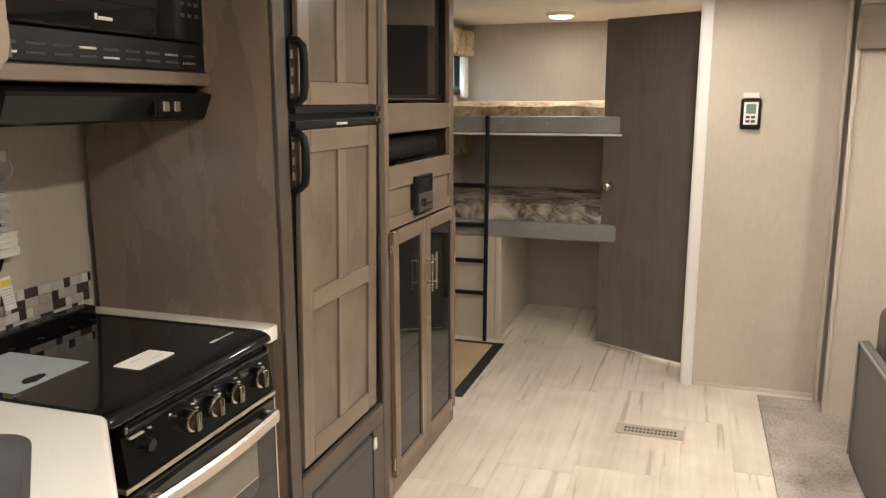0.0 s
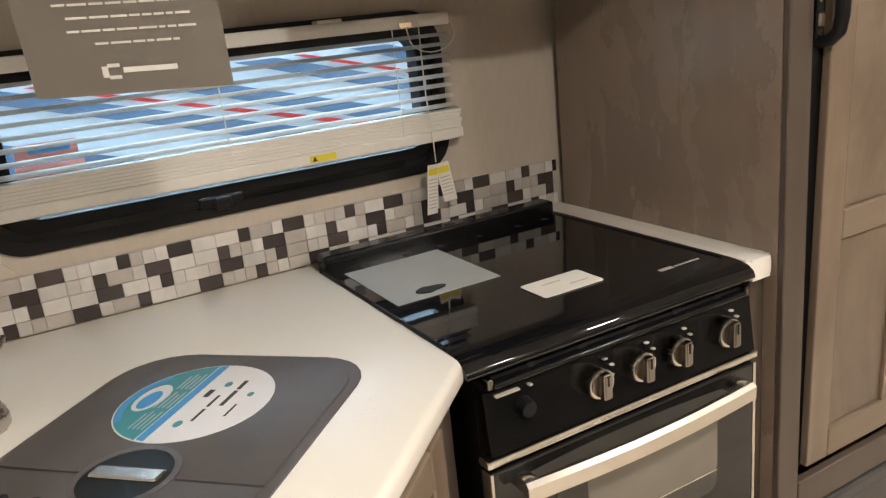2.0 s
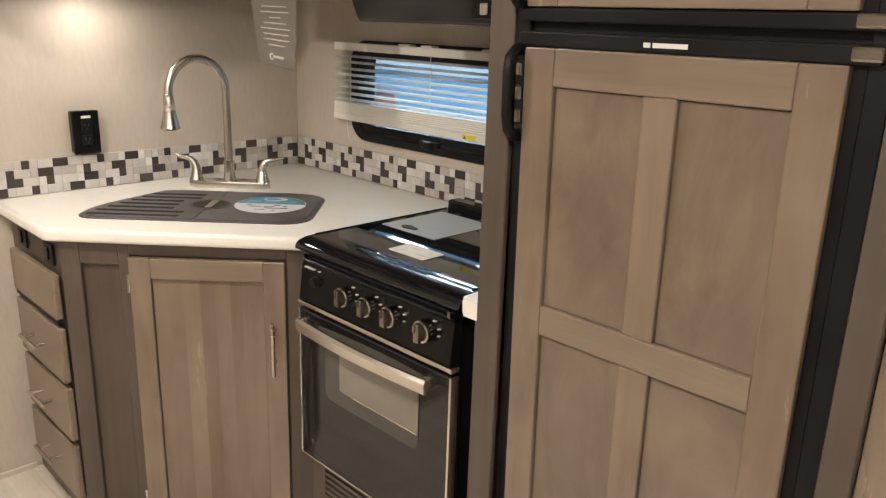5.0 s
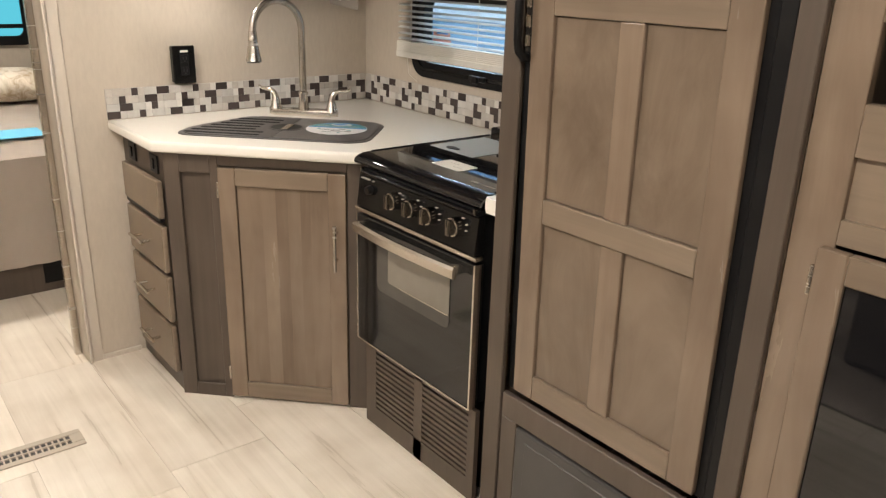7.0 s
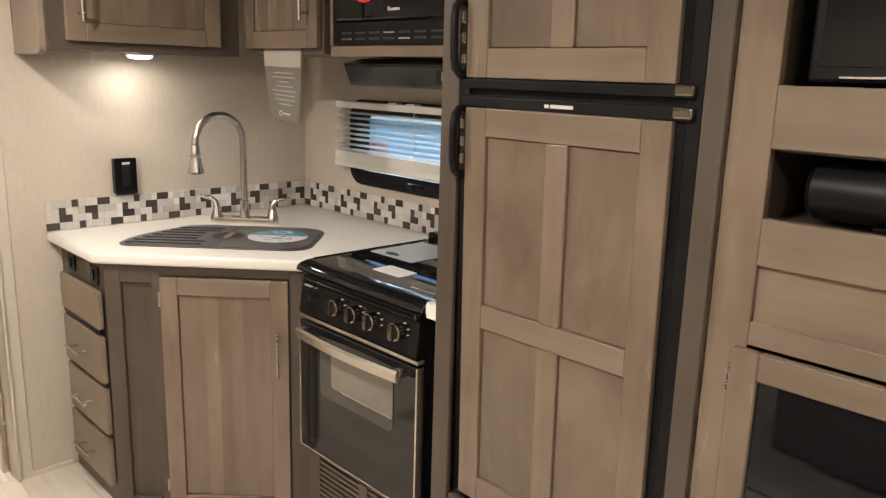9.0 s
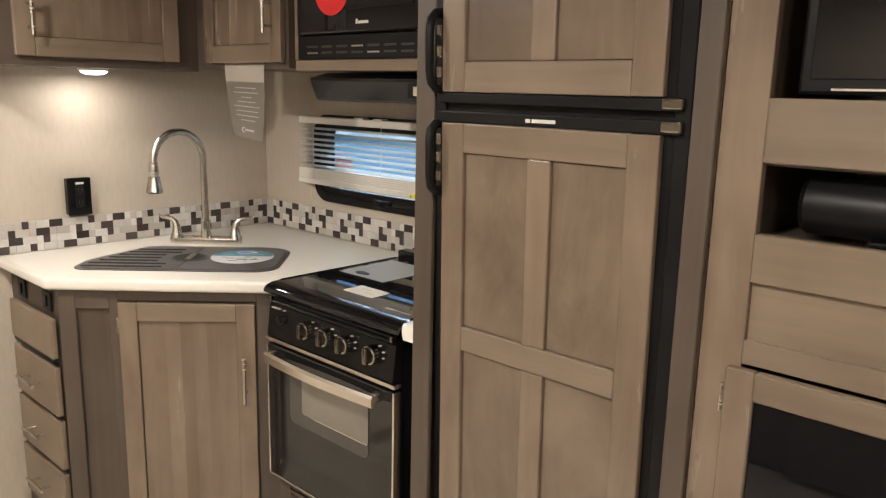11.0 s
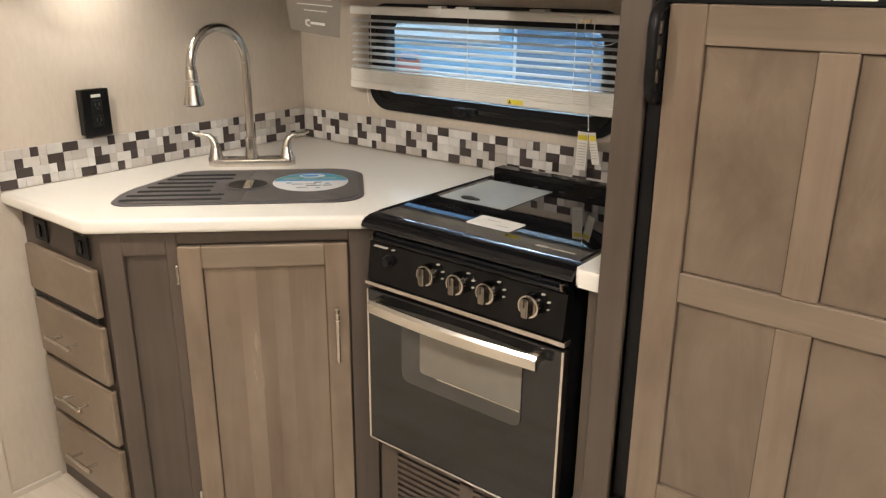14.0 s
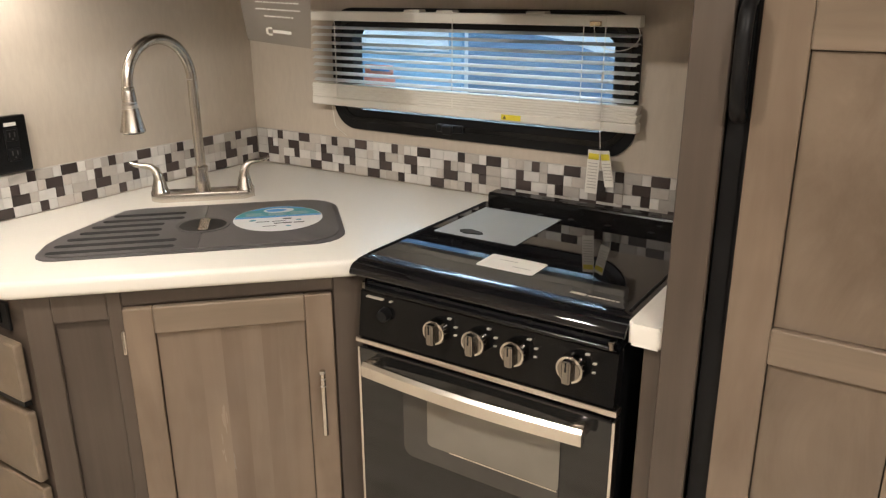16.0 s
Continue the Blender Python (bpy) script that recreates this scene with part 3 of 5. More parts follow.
end = Vector(arcp[-1])
part("spout", tube(bmesh.new(), arcp, 0.0125, 16), STEEL, faucet, smooth=60)
part("joint_ring", tube(bmesh.new(), [end + Vector((0, 0, dz)) for dz in (0.002, 0.0, -0.006, -0.008)], [0.012, 0.0145, 0.0145, 0.012], 20), STEEL, faucet, smooth=40)
bm = tube(bmesh.new(), [end + Vector((0, 0, dz)) for dz in (-0.006, -0.010, -0.03, -0.055, -0.080, -0.098, -0.101)], [0.0135, 0.0150, 0.0162, 0.0192, 0.0240, 0.0282, 0.0262], 24)
head = part("spray_head", bm, STEEL, faucet, smooth=40)
part("nozzle_face", cyl(bmesh.new(), end + Vector((0, 0, -0.103)), end + Vector((0, 0, -0.1005)), 0.023, seg=24), CHARCOAL, head)
for s in (-1, 1):
    hub = part("lever_hub", tube(bmesh.new(), [(s * 0.105, 0, z) for z in (0.018, 0.024, 0.030, 0.050, 0.056)], [0.024, 0.023, 0.0195, 0.0155, 0.013], 20), STEEL, faucet, smooth=40)
    bm = tube(bmesh.new(), [(s * 0.105, 0, 0.050), (s * 0.106, 0, 0.064), (s * 0.111, 0.001, 0.078), (s * 0.122, 0.003, 0.088), (s * 0.140, 0.007, 0.0905), (s * 0.158, 0.011, 0.092), (s * 0.172, 0.014, 0.099)],
              [0.0145, 0.0125, 0.0105, 0.0085, 0.0070, 0.0060, 0.0038], 16)
    part("lever", bm, STEEL, hub, smooth=60)

# ---- cooker ----
cooker = thing("cooker", "black gas cooker with glass lid and oven below", "cooker", along_wall(-0.93))
Y0, Y1 = 1.240, 1.784
part("body", boxed(Y0 + 0.012, Y1 - 0.012, 0.012, 0.575, 0.30, CT - 0.035), BLACK_MAT, cooker)
# folded glass lid: flat top with a drooping front edge
prof = [(0.545, 0.0), (0.055, 0.0), (0.032, -0.0015), (0.016, -0.006), (0.006, -0.013), (0.002, -0.021), (0.003, -0.026), (0.008, -0.026), (0.014, -0.015), (0.036, -0.009), (0.545, -0.008)]
bm = bmesh.new()
lo = [bm.verts.new((Y0 - 0.020, d, CT + 0.002 + z)) for d, z in prof]
hi = [bm.verts.new((Y1 + 0.004, d, CT + 0.002 + z)) for d, z in prof]
for i in range(len(prof)):
    j = (i + 1) % len(prof)
    bm.faces.new((lo[i], lo[j], hi[j], hi[i]))
bm.faces.new(lo[::-1])
bm.faces.new(hi)
lid = part("glass_lid", bm, BLACK_GLASS, cooker, "glossy black glass lid", smooth=40)
bm = box(bmesh.new(), Y0 - 0.01, Y1 - 0.006, 0.532, 0.578, CT - 0.02, CT + 0.030, 0.006, 2)
part("hinge_strip", bm, BLACK, cooker, "black hinge strip with vent slots")
for k in range(7):
    c = 1.385 + k * 0.045
    bm = boxed(c - 0.012, c + 0.010, 0.548, 0.556, CT + 0.0295, CT + 0.0312)
    part("vent_slot", bm, DARK_INK, cooker)
for c in (1.30, 1.39, 1.47, 1.56, 1.66, 1.73):
    part("lid_rivet", cyl(bmesh.new(), (c, 0.505, CT + 0.0018), (c, 0.505, CT + 0.0028), 0.008, seg=14), BLACK_MAT, cooker)
for s, yy in ((1, Y0 - 0.019), (-1, Y1 - 0.012)):
    part("lid_edge", boxed(yy, yy + 0.006, 0.06, 0.535, CT - 0.006, CT + 0.005, bevel=0.002), BLACK_MAT, cooker)
# sloping front of the burner box, seen under the lid's edge, with the feet of the grate on it
bm = bmesh.new()
pts = [(0.004, 0.843), (0.046, 0.866), (0.060, 0.866), (0.060, 0.835), (0.012, 0.835)]
lo = [bm.verts.new((Y0 + 0.006, d, z)) for d, z in pts]
hi = [bm.verts.new((Y1 - 0.006, d, z)) for d, z in pts]
for i in range(len(pts)):
    j = (i + 1) % len(pts)
    bm.faces.new((lo[i], lo[j], hi[j], hi[i]))
bm.faces.new(lo[::-1])
bm.faces.new(hi)
part("burner_box_front", bm, BLACK_GLASS, cooker, "glossy black sloping strip")
for k in range(5):
    c = Y0 + 0.085 + k * 0.094
    bm = bmesh.new()
    vs = [[bm.verts.new((c + dx, d, z)) for dx in (0.0, 0.012)] for d, z in ((0.010, 0.8465), (0.046, 0.8665), (0.046, 0.872), (0.012, 0.853))]
    for i in range(4):
        p, q = vs[i], vs[(i + 1) % 4]
        bm.faces.new((p[0], p[1], q[1], q[0]))
    bm.faces.new([v[0] for v in vs])
    bm.faces.new([v[1] for v in vs][::-1])
    part("grate_foot", bm, BLACK_MAT, cooker)
for yy in (Y0 + 0.010, Y1 - 0.022):
    part("lid_stop", boxed(yy, yy + 0.010, 0.0, 0.012, 0.838, 0.855, bevel=0.003, seg=2), SMOKE, cooker)
# control panel, leaning back a little
bm = bmesh.new()
pts = [(0.012, 0.735), (-0.004, 0.738), (0.008, 0.832), (0.03, 0.838), (0.03, 0.735)]
lo = [bm.verts.new((Y0 + 0.004, d, z)) for d, z in pts]
hi = [bm.verts.new((Y1 - 0.004, d, z)) for d, z in pts]
for i in range(len(pts)):
    j = (i + 1) % len(pts)
    bm.faces.new((lo[i], lo[j], hi[j], hi[i]))
bm.faces.new(lo[::-1])
bm.faces.new(hi)
part("control_panel", bm, BLACK, cooker, "glossy black control panel")
part("panel_edge", cyl(bmesh.new(), (Y0 + 0.02, 0.004, 0.841), (Y1 - 0.02, 0.004, 0.841), 0.005, seg=12), BLACK, cooker, smooth=40)
for c, rr in ((1.433, 0.024), (1.517, 0.024), (1.597, 0.024), (1.705, 0.025)):
    zc = 0.795
    knob = part("knob", cyl(bmesh.new(), (c, 0.002, zc), (c, -0.016, zc - 0.001), rr, rr * 0.97, 32), SMOKE, cooker, "smoked chrome knob with a flat grip", smooth=40)
    bm = tube(bmesh.new(), [(c, -0.0155, zc), (c, -0.019, zc), (c, -0.0205, zc), (c, -0.019, zc)], [rr * 0.97, rr * 0.96, rr * 0.86, rr * 0.80], 32)
    part("knob_bezel", bm, CHROME, knob, "chrome bezel", smooth=30)
    part("knob_face", cyl(bmesh.new(), (c, -0.0185, zc), (c, -0.0212, zc), rr * 0.81, rr * 0.80, 32), SMOKE, knob, smooth=40)
    part("grip", boxed(c - 0.0085, c + 0.0085, -0.034, -0.019, zc - rr * 0.86, zc + rr * 0.86, bevel=0.004, seg=3), SMOKE, knob)
    part("pointer", boxed(c - 0.0012, c + 0.0012, -0.0348, -0.033, zc + rr * 0.1, zc + rr * 0.8), BLACK_MAT, knob)
    bm = bmesh.new()
    for dx, dz, w in ((0.034, 0.012, 0.006), (0.034, -0.004, 0.005), (0.020, 0.026, 0.007)):
        box(bm, c + dx, c + dx + w, -0.002, 0.004, zc + dz, zc + dz + 0.002)
    part("dial_marks", bm, FAINT_INK, knob)
ign = part("igniter", cyl(bmesh.new(), (1.308, 0.006, 0.797), (1.308, -0.012, 0.795), 0.014, 0.012, 18), BLACK_MAT, cooker, "black ribbed igniter knob", smooth=40)
bm = bmesh.new()
box(bm, 1.262, 1.302, 0.0, 0.007, 0.8235, 0.826)
box(bm, 1.318, 1.324, 0.0, 0.007, 0.8235, 0.826)
part("panel_print", bm, FAINT_INK, cooker)
part("trim_bar", boxed(Y0 - 0.006, Y1 + 0.004, -0.006, 0.02, 0.722, 0.734, bevel=0.003, seg=2), CHROME, cooker, "stainless trim bar")
# oven door
oven = part("oven_door", boxed(Y0, Y1, -0.002, 0.03, 0.300, 0.712, bevel=0.004, seg=2), OVEN_GLASS, cooker, "black glass oven door")
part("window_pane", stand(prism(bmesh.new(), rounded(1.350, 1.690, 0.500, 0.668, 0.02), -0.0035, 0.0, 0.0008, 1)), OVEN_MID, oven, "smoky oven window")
# flat pane whose pale colour stands for the room-lit window behind
part("inner_window", stand(prism(bmesh.new(), rounded(1.408, 1.690, 0.540, 0.668, 0.010), -0.0046, -0.0034)), OVEN_WINDOW_LIT, oven, "inner oven glass, its colour lightened for room light")
part("inner_rail", boxed(1.46, 1.688, -0.0056, -0.0045, 0.5395, 0.5420), CHROME, oven)
bm = bmesh.new()
box(bm, Y0 - 0.002, Y0 + 0.004, -0.004, 0.02, 0.298, 0.712, 0.001)
box(bm, Y1 - 0.004, Y1 + 0.002, -0.004, 0.02, 0.298, 0.712, 0.001)
box(bm, Y0 + 0.004, Y1 - 0.004, -0.004, 0.02, 0.296, 0.302, 0.001)
part("door_edging", bm, CHROME, oven, "thin stainless edging")
n = 14
bm = bmesh.new()
rows_ = []
for i in range(n + 1):
    s = i / n
    yy = Y0 + 0.036 + s * (Y1 - Y0 - 0.078)
    d = -0.034 - 0.012 * math.sin(math.pi * s)
    zc = 0.684
    rows_.append([bm.verts.new((yy, d + dd, zc + zz)) for dd, zz in ((0.0, -0.017), (-0.006, -0.013), (-0.007, 0.010), (-0.001, 0.017), (0.008, 0.015), (0.008, -0.015))])
for p, q in zip(rows_, rows_[1:]):
    for k in range(6):
        bm.faces.new((p[k], p[(k + 1) % 6], q[(k + 1) % 6], q[k]))
bm.faces.new(rows_[0][::-1])
bm.faces.new(rows_[-1])
for yy in (Y0 + 0.037, Y1 - 0.067):
    box(bm, yy, yy + 0.024, -0.036, 0.0, 0.676, 0.702, 0.006, 2)
part("oven_handle", bm, CHROME, oven, "bowed stainless handle", smooth=35)
# louvred panel below
grille = thing("cooker_vent_panel", "grey-brown louvred panel under the oven", "vent panel", along_wall(-0.945))
bm = bmesh.new()
L0, L1, B0, B1 = 1.262, 1.795, 0.0, 0.292
mid = (L0 + L1) / 2 + 0.01
for x0, x1, z0, z1 in ((L0, L0 + 0.055, B0, B1), (L1 - 0.03, L1, B0, B1), (mid - 0.02, mid + 0.02, B0, B1), (L0 + 0.055, L1 - 0.03, B1 - 0.02, B1), (L0 + 0.055, L1 - 0.03, B0, 0.07)):
    box(bm, x0, x1, 0.0, 0.015, z0, z1)
part("frame", bm, FRAME, grille)
for s0, s1 in ((L0 + 0.055, mid - 0.02), (mid + 0.02, L1 - 0.03)):
    for k in range(11):
        z = 0.075 + k * 0.0178
        part("slat", boxed(s0, s1, 0.001, 0.013, z, z + 0.0095), FRAME, grille)
part("backing", boxed(L0, L1, 0.06, 0.07, 0.0, 0.29), BLACK_MAT, grille)
# papers on the lid
card = tagged(part("small_card", prism(bmesh.new(), rounded(-1.121, -1.048, 1.441, 1.563, 0.006), CT + 0.003, CT + 0.0042), PAPER), "small white card lying on the cooker lid", "card")
for x0, y0 in ((-1.099, 1.47), (-1.074, 1.51)):
    part("faint_print", boxed(x0, x0 + 0.0025, y0, y0 + 0.038, CT + 0.0042, CT + 0.0045), TILE_B, card)
tagged(part("instruction_sheet", boxed(-1.42, -1.192, 1.250, 1.452, CT + 0.0025, CT + 0.0034), PALE_PAPER), "pale grey instruction sheet under the cooker lid's shine", "paper sheet")
bm = prism(bmesh.new(), [(-1.222 + 0.014 * math.sin(t) * (1 + 0.3 * math.cos(3 * t)), 1.328 + 0.030 * math.cos(t)) for t in np.linspace(0, 2 * math.pi, 10, endpoint=False)], CT + 0.0036, CT + 0.006, 0.001, 1)
tagged(part("black_clip", bm, BLACK_MAT), "small black plastic clip lying on the sheet", "clip")
bm = bmesh.new()
box(bm, 1.655, 1.685, 0.082, 0.092, CT + 0.0021, CT + 0.0026)
for k in range(7):
    box(bm, 1.689 + k * 0.0085, 1.6955 + k * 0.0085, 0.084, 0.089, CT + 0.0021, CT + 0.0026)
part("lid_print", bm, FAINT_INK, cooker, "pale maker's print")

# ---- kitchen window and blind ----
win = thing("window_1", "wide black-framed kitchen window with rounded corners", "window", along_wall(XW), kind="structure")
o, i_ = rounded(0.678, 1.572, 1.022, 1.352, 0.075, 8), rounded(0.752, 1.512, 1.078, 1.300, 0.035, 8)
part("window_frame", stand(ring(bmesh.new(), o, i_, -0.008, 0.035)), BLACK_MAT, win, "black plastic window frame", smooth=40)
part("inner_frame", stand(ring(bmesh.new(), rounded(0.70, 1.552, 1.045, 1.330, 0.06, 8), rounded(0.714, 1.538, 1.058, 1.316, 0.05, 8), -0.012, -0.007)), BLACK, win, smooth=40)
pane = part("pane", stand(prism(bmesh.new(), rounded(0.745, 1.52, 1.07, 1.306, 0.04, 8), 0.026, 0.030)), GLASS, win)
pane.visible_shadow = False
st = part("glass_sticker", boxed(0.760, 0.868, 0.0305, 0.0315, 1.142, 1.164), ORANGE_S, win, "faded orange sticker on the glass")
part("sticker_bar", boxed(0.764, 0.862, 0.0305, 0.0315, 1.174, 1.200), ORANGE_S, st)
part("sticker_stripe", boxed(0.785, 0.850, 0.0295, 0.0304, 1.183, 1.190), BLUE, st)
part("latch", box(boxed(1.035, 1.115, -0.022, -0.008, 1.042, 1.062, bevel=0.004, seg=2), 1.06, 1.09, -0.035, -0.02, 1.038, 1.062, 0.004, 2), BLACK_MAT, win, "black window latch")

blind = thing("window_blind", "white slatted blind half lowered over the window", "blind", along_wall(XW - 0.010))
part("headrail", boxed(0.628, 1.578, -0.052, -0.026, 1.318, 1.343, bevel=0.002), WHITE, blind)
for yy in (0.95, 1.05, 1.30):
    part("bracket", boxed(yy, yy + 0.05, -0.05, -0.02, 1.341, 1.349, bevel=0.002), WHITE, blind)
for k in range(8):
    zc = 1.302 - k * 0.0202
    bm = bmesh.new()
    cross = [(-0.052, -0.0035), (-0.044, -0.0005), (-0.038, 0.0), (-0.032, -0.001), (-0.026, -0.005)]
    dz = (0.0, 0.001, -0.001, 0.0)[k % 4]
    vs = [[bm.verts.new((yy, d, zc + dz + z + s * 0.0009 + 0.0022 * (d + 0.039) / 0.013)) for d, z in cross] for s in (0, 1) for yy in (0.634, 1.574)]
    a0, a1, b0, b1 = vs
    for j in range(4):
        bm.faces.new((a0[j], a0[j + 1], a1[j + 1], a1[j]))
        bm.faces.new((b0[j], b1[j], b1[j + 1], b0[j + 1]))
    part("slat", bm, SLAT, blind)
for k in range(6):
    part("stacked_slat", boxed(0.628 + 0.002 * (k % 2), 1.582 + 0.002 * (k % 3), -0.054, -0.024, 1.1122 + k * 0.0062, 1.1182 + k * 0.0062, bevel=0.001), WHITE, blind)
part("bottom_rail", boxed(0.627, 1.586, -0.056, -0.024, 1.089, 1.112, bevel=0.004, seg=2), WHITE, blind, "white bottom rail")
for yy in (0.72, 1.10, 1.448):
    part("ladder_cord", tube(bmesh.new(), [(yy, -0.053, 1.33), (yy, -0.0535, 1.20), (yy, -0.055, 1.10)], 0.0011, 6), WHITE, blind)
part("tilt_gear", boxed(1.463, 1.490, -0.058, -0.051, 1.319, 1.330, bevel=0.001), BRASS, blind)
loop = [(1.475, -0.06, 1.322)] + [(1.53 + 0.052 * math.cos(t), -0.062, 1.315 + 0.035 * math.sin(t) - 0.012) for t in np.linspace(math.pi, 2.2 * math.pi, 14)]
part("looped_cord", tube(bmesh.new(), loop, 0.0012, 6), WHITE, blind)
part("pull_cord", tube(bmesh.new(), [(1.503, -0.06, 1.34), (1.502, -0.061, 1.2), (1.506, -0.066, 1.09), (1.508, -0.064, 1.05)], 0.0012, 6), WHITE, blind, "long white pull cord")
part("cord_joiner", cyl(bmesh.new(), (1.503, -0.061, 1.205), (1.503, -0.061, 1.222), 0.003, seg=10), WHITE, blind)
part("left_cord", tube(bmesh.new(), [(0.70, -0.056, 1.10), (0.705, -0.05, 1.03), (0.72, -0.02, 1.0)], 0.001, 6), WHITE, blind)
warn = part("warning_label", boxed(1.245, 1.298, -0.0572, -0.0562, 1.094, 1.107), YELLOW, blind, "yellow warning label")
bm = bmesh.new()
v3 = [bm.verts.new(p) for p in ((1.249, -0.0575, 1.096), (1.259, -0.0575, 1.096), (1.254, -0.0575, 1.1055))]
v4 = [bm.verts.new((p.co.x, -0.0571, p.co.z)) for p in v3]
bm.faces.new(v3), bm.faces.new(v4[::-1])
for j in range(3):
    bm.faces.new((v3[j], v4[j], v4[(j + 1) % 3], v3[(j + 1) % 3]))
part("warning_sign", bm, DARK_INK, warn)
for yy, lean, z0, dep in ((1.497, 3, 0.935, -0.070), (1.520, -9, 0.955, -0.066)):
    tg = part("cord_tag", boxed(-0.014, 0.014, -0.0004, 0.0004, -0.105 if lean > 0 else -0.085, 0.0, bevel=0), PAPER, blind, "white paper warning tag")
    tg.matrix_basis = pose(yy, dep, 1.047, 6, lean, 12 if lean > 0 else -20)
    part("tag_stripe", boxed(-0.012, 0.012, -0.0012, -0.0005, -0.022, -0.008), YELLOW, tg)
    bm = bmesh.new()
    for k in range(9 if lean > 0 else 6):
        box(bm, -0.011, 0.011, -0.0010, -0.0005, -0.032 - k * 0.0075, -0.0302 - k * 0.0075)
    part("print_lines", bm, TILE_B, tg)

# ---- wall units, microwave and hood ----
unit = thing("wall_cabinet", "brown wooden wall cabinet above the sink", "wall cabinet", group="wall cabinets")
part("carcass", boxed(-1.088, -0.456, YS + 0.004, 0.628, 1.495, CEIL - 0.004), FRAME, unit)
end = stand(prism(bmesh.new(), [(0.0, 1.478), (0.235, 1.478), (0.25, 1.483), (0.259, 1.492), (0.262, 1.506), (0.262, CEIL - 0.005), (0.0, CEIL - 0.005)], 0.0, 0.02, 0.002, 1))
ep = part("end_panel", end, SIDE, unit, "brown end panel with a rounded lower corner")
ep.matrix_basis = facing((-0.437, YS + 0.005, 0), (0, 1, 0), (-1, 0, 0))
UF = facing((0, 0.63, 0), (-1, 0, 0), (0, -1, 0))
d1 = shaker("door", unit, 0.505, 1.010, 1.522, 1.90, 0.0, 0.02, 0.055, m=UF)
bar_handle(d1, (0.545, -0.02, 1.635), (0, 0, 1), 0.11)
part("bottom_rail", boxed(0.46, 1.06, -0.003, 0.012, 1.495, 1.522), FRAME, unit).matrix_basis = UF

unit2 = thing("wall_cabinet", "brown wooden wall cabinet in the corner beside the microwave", "wall cabinet", along_wall(-1.09), "wall cabinets")
part("carcass", boxed(0.652, 1.140, 0.004, 0.424, 1.505, CEIL - 0.004), FRAME, unit2)
d2 = shaker("door", unit2, 0.700, 1.128, 1.522, 1.90, 0.002, 0.02, 0.055)
bar_handle(d2, (1.085, -0.018, 1.66), (0, 0, 1), 0.11)

mw_cab = thing("microwave_cabinet", "brown wooden shelf cabinet holding the microwave", "wall cabinet", along_wall(-1.112))
bm = bmesh.new()
box(bm, 1.146, 1.848, 0.0, 0.40, 1.498, 1.530, 0.003)
box(bm, 1.146, 1.163, 0.0, 0.40, 1.531, CEIL - 0.005)
box(bm, 1.831, 1.848, 0.0, 0.40, 1.531, CEIL - 0.005)
part("carcass", bm, WOOD_H, mw_cab)
mw = thing("microwave", "black built-in microwave with a red sticker", "microwave", along_wall(-1.108))
part("trim_frame", box(box(box(box(bmesh.new(), 1.165, 1.829, 0.0, 0.02, 1.532, 1.598, 0.003), 1.165, 1.190, 0.0, 0.02, 1.599, 1.92), 1.803, 1.829, 0.0, 0.02, 1.599, 1.92), 1.191, 1.802, 0.0, 0.02, 1.90, 1.92), BLACK_MAT, mw, "black slotted trim frame")
for k in range(9):
    for j in range(2):
        c = 1.212 + k * 0.066
        part("vent_slot", boxed(c, c + 0.048, -0.002, 0.004, 1.546 + j * 0.017, 1.552 + j * 0.017, bevel=0.001), CHROME if (k + j) % 4 == 0 else DARK_INK, mw)
mwd = part("door", boxed(1.192, 1.700, -0.014, 0.02, 1.600, 1.898, bevel=0.006, seg=2), BLACK_GLASS, mw, "glossy black microwave door")
part("viewing_window", boxed(1.225, 1.665, -0.0165, -0.0135, 1.66, 1.872, bevel=0.001), OVEN_GLASS, mwd)
part("key_panel", boxed(1.703, 1.801, -0.012, 0.02, 1.600, 1.898, bevel=0.005, seg=2), BLACK_MAT, mw)
bm = bmesh.new()
for r_ in range(5):
    for c_ in range(3):
        box(bm, 1.725 + c_ * 0.027, 1.740 + c_ * 0.027, -0.0135, -0.0115, 1.655 + r_ * 0.026, 1.663 + r_ * 0.026)
part("key_marks", bm, CHARCOAL, mw)
bm = bmesh.new()
box(bm, 1.445, 1.452, -0.0155, -0.0135, 1.622, 1.634)
box(bm, 1.455, 1.495, -0.0155, -0.0135, 1.622, 1.629)
part("maker_mark", bm, PALE_INK, mwd)
part("red_sticker", stand(cyl(bmesh.new(), (1.345, 1.722, -0.0185), (1.345, 1.722, -0.0168), 0.075, seg=36)), RED, mwd, "round red sticker")
part("sticker_patch", boxed(1.32, 1.372, -0.0195, -0.0184, 1.70, 1.728), STICKER, mwd)

hood = thing("range_hood", "black slim range hood above the cooker", "range hood", along_wall(-1.107))
bm = bmesh.new()
pts = [(0.0, 1.478), (0.0, 1.470), (0.022, 1.420), (0.03, 1.414), (0.405, 1.414), (0.405, 1.494), (0.06, 1.494)]
lo = [bm.verts.new((1.225, d, z)) for d, z in pts]
hi = [bm.verts.new((1.846, d, z)) for d, z in pts]
for i in range(len(pts)):
    j = (i + 1) % len(pts)
    bm.faces.new((lo[i], lo[j], hi[j], hi[i]))
bm.faces.new(lo[::-1])
bm.faces.new(hi)
part("shell", bm, BLACK, hood)
hp = part("switch_panel", boxed(1.63, 1.74, 0.002, 0.02, 1.427, 1.466, bevel=0.002), BLACK, hood)
hp.matrix_basis = pose(0, 0, 0)
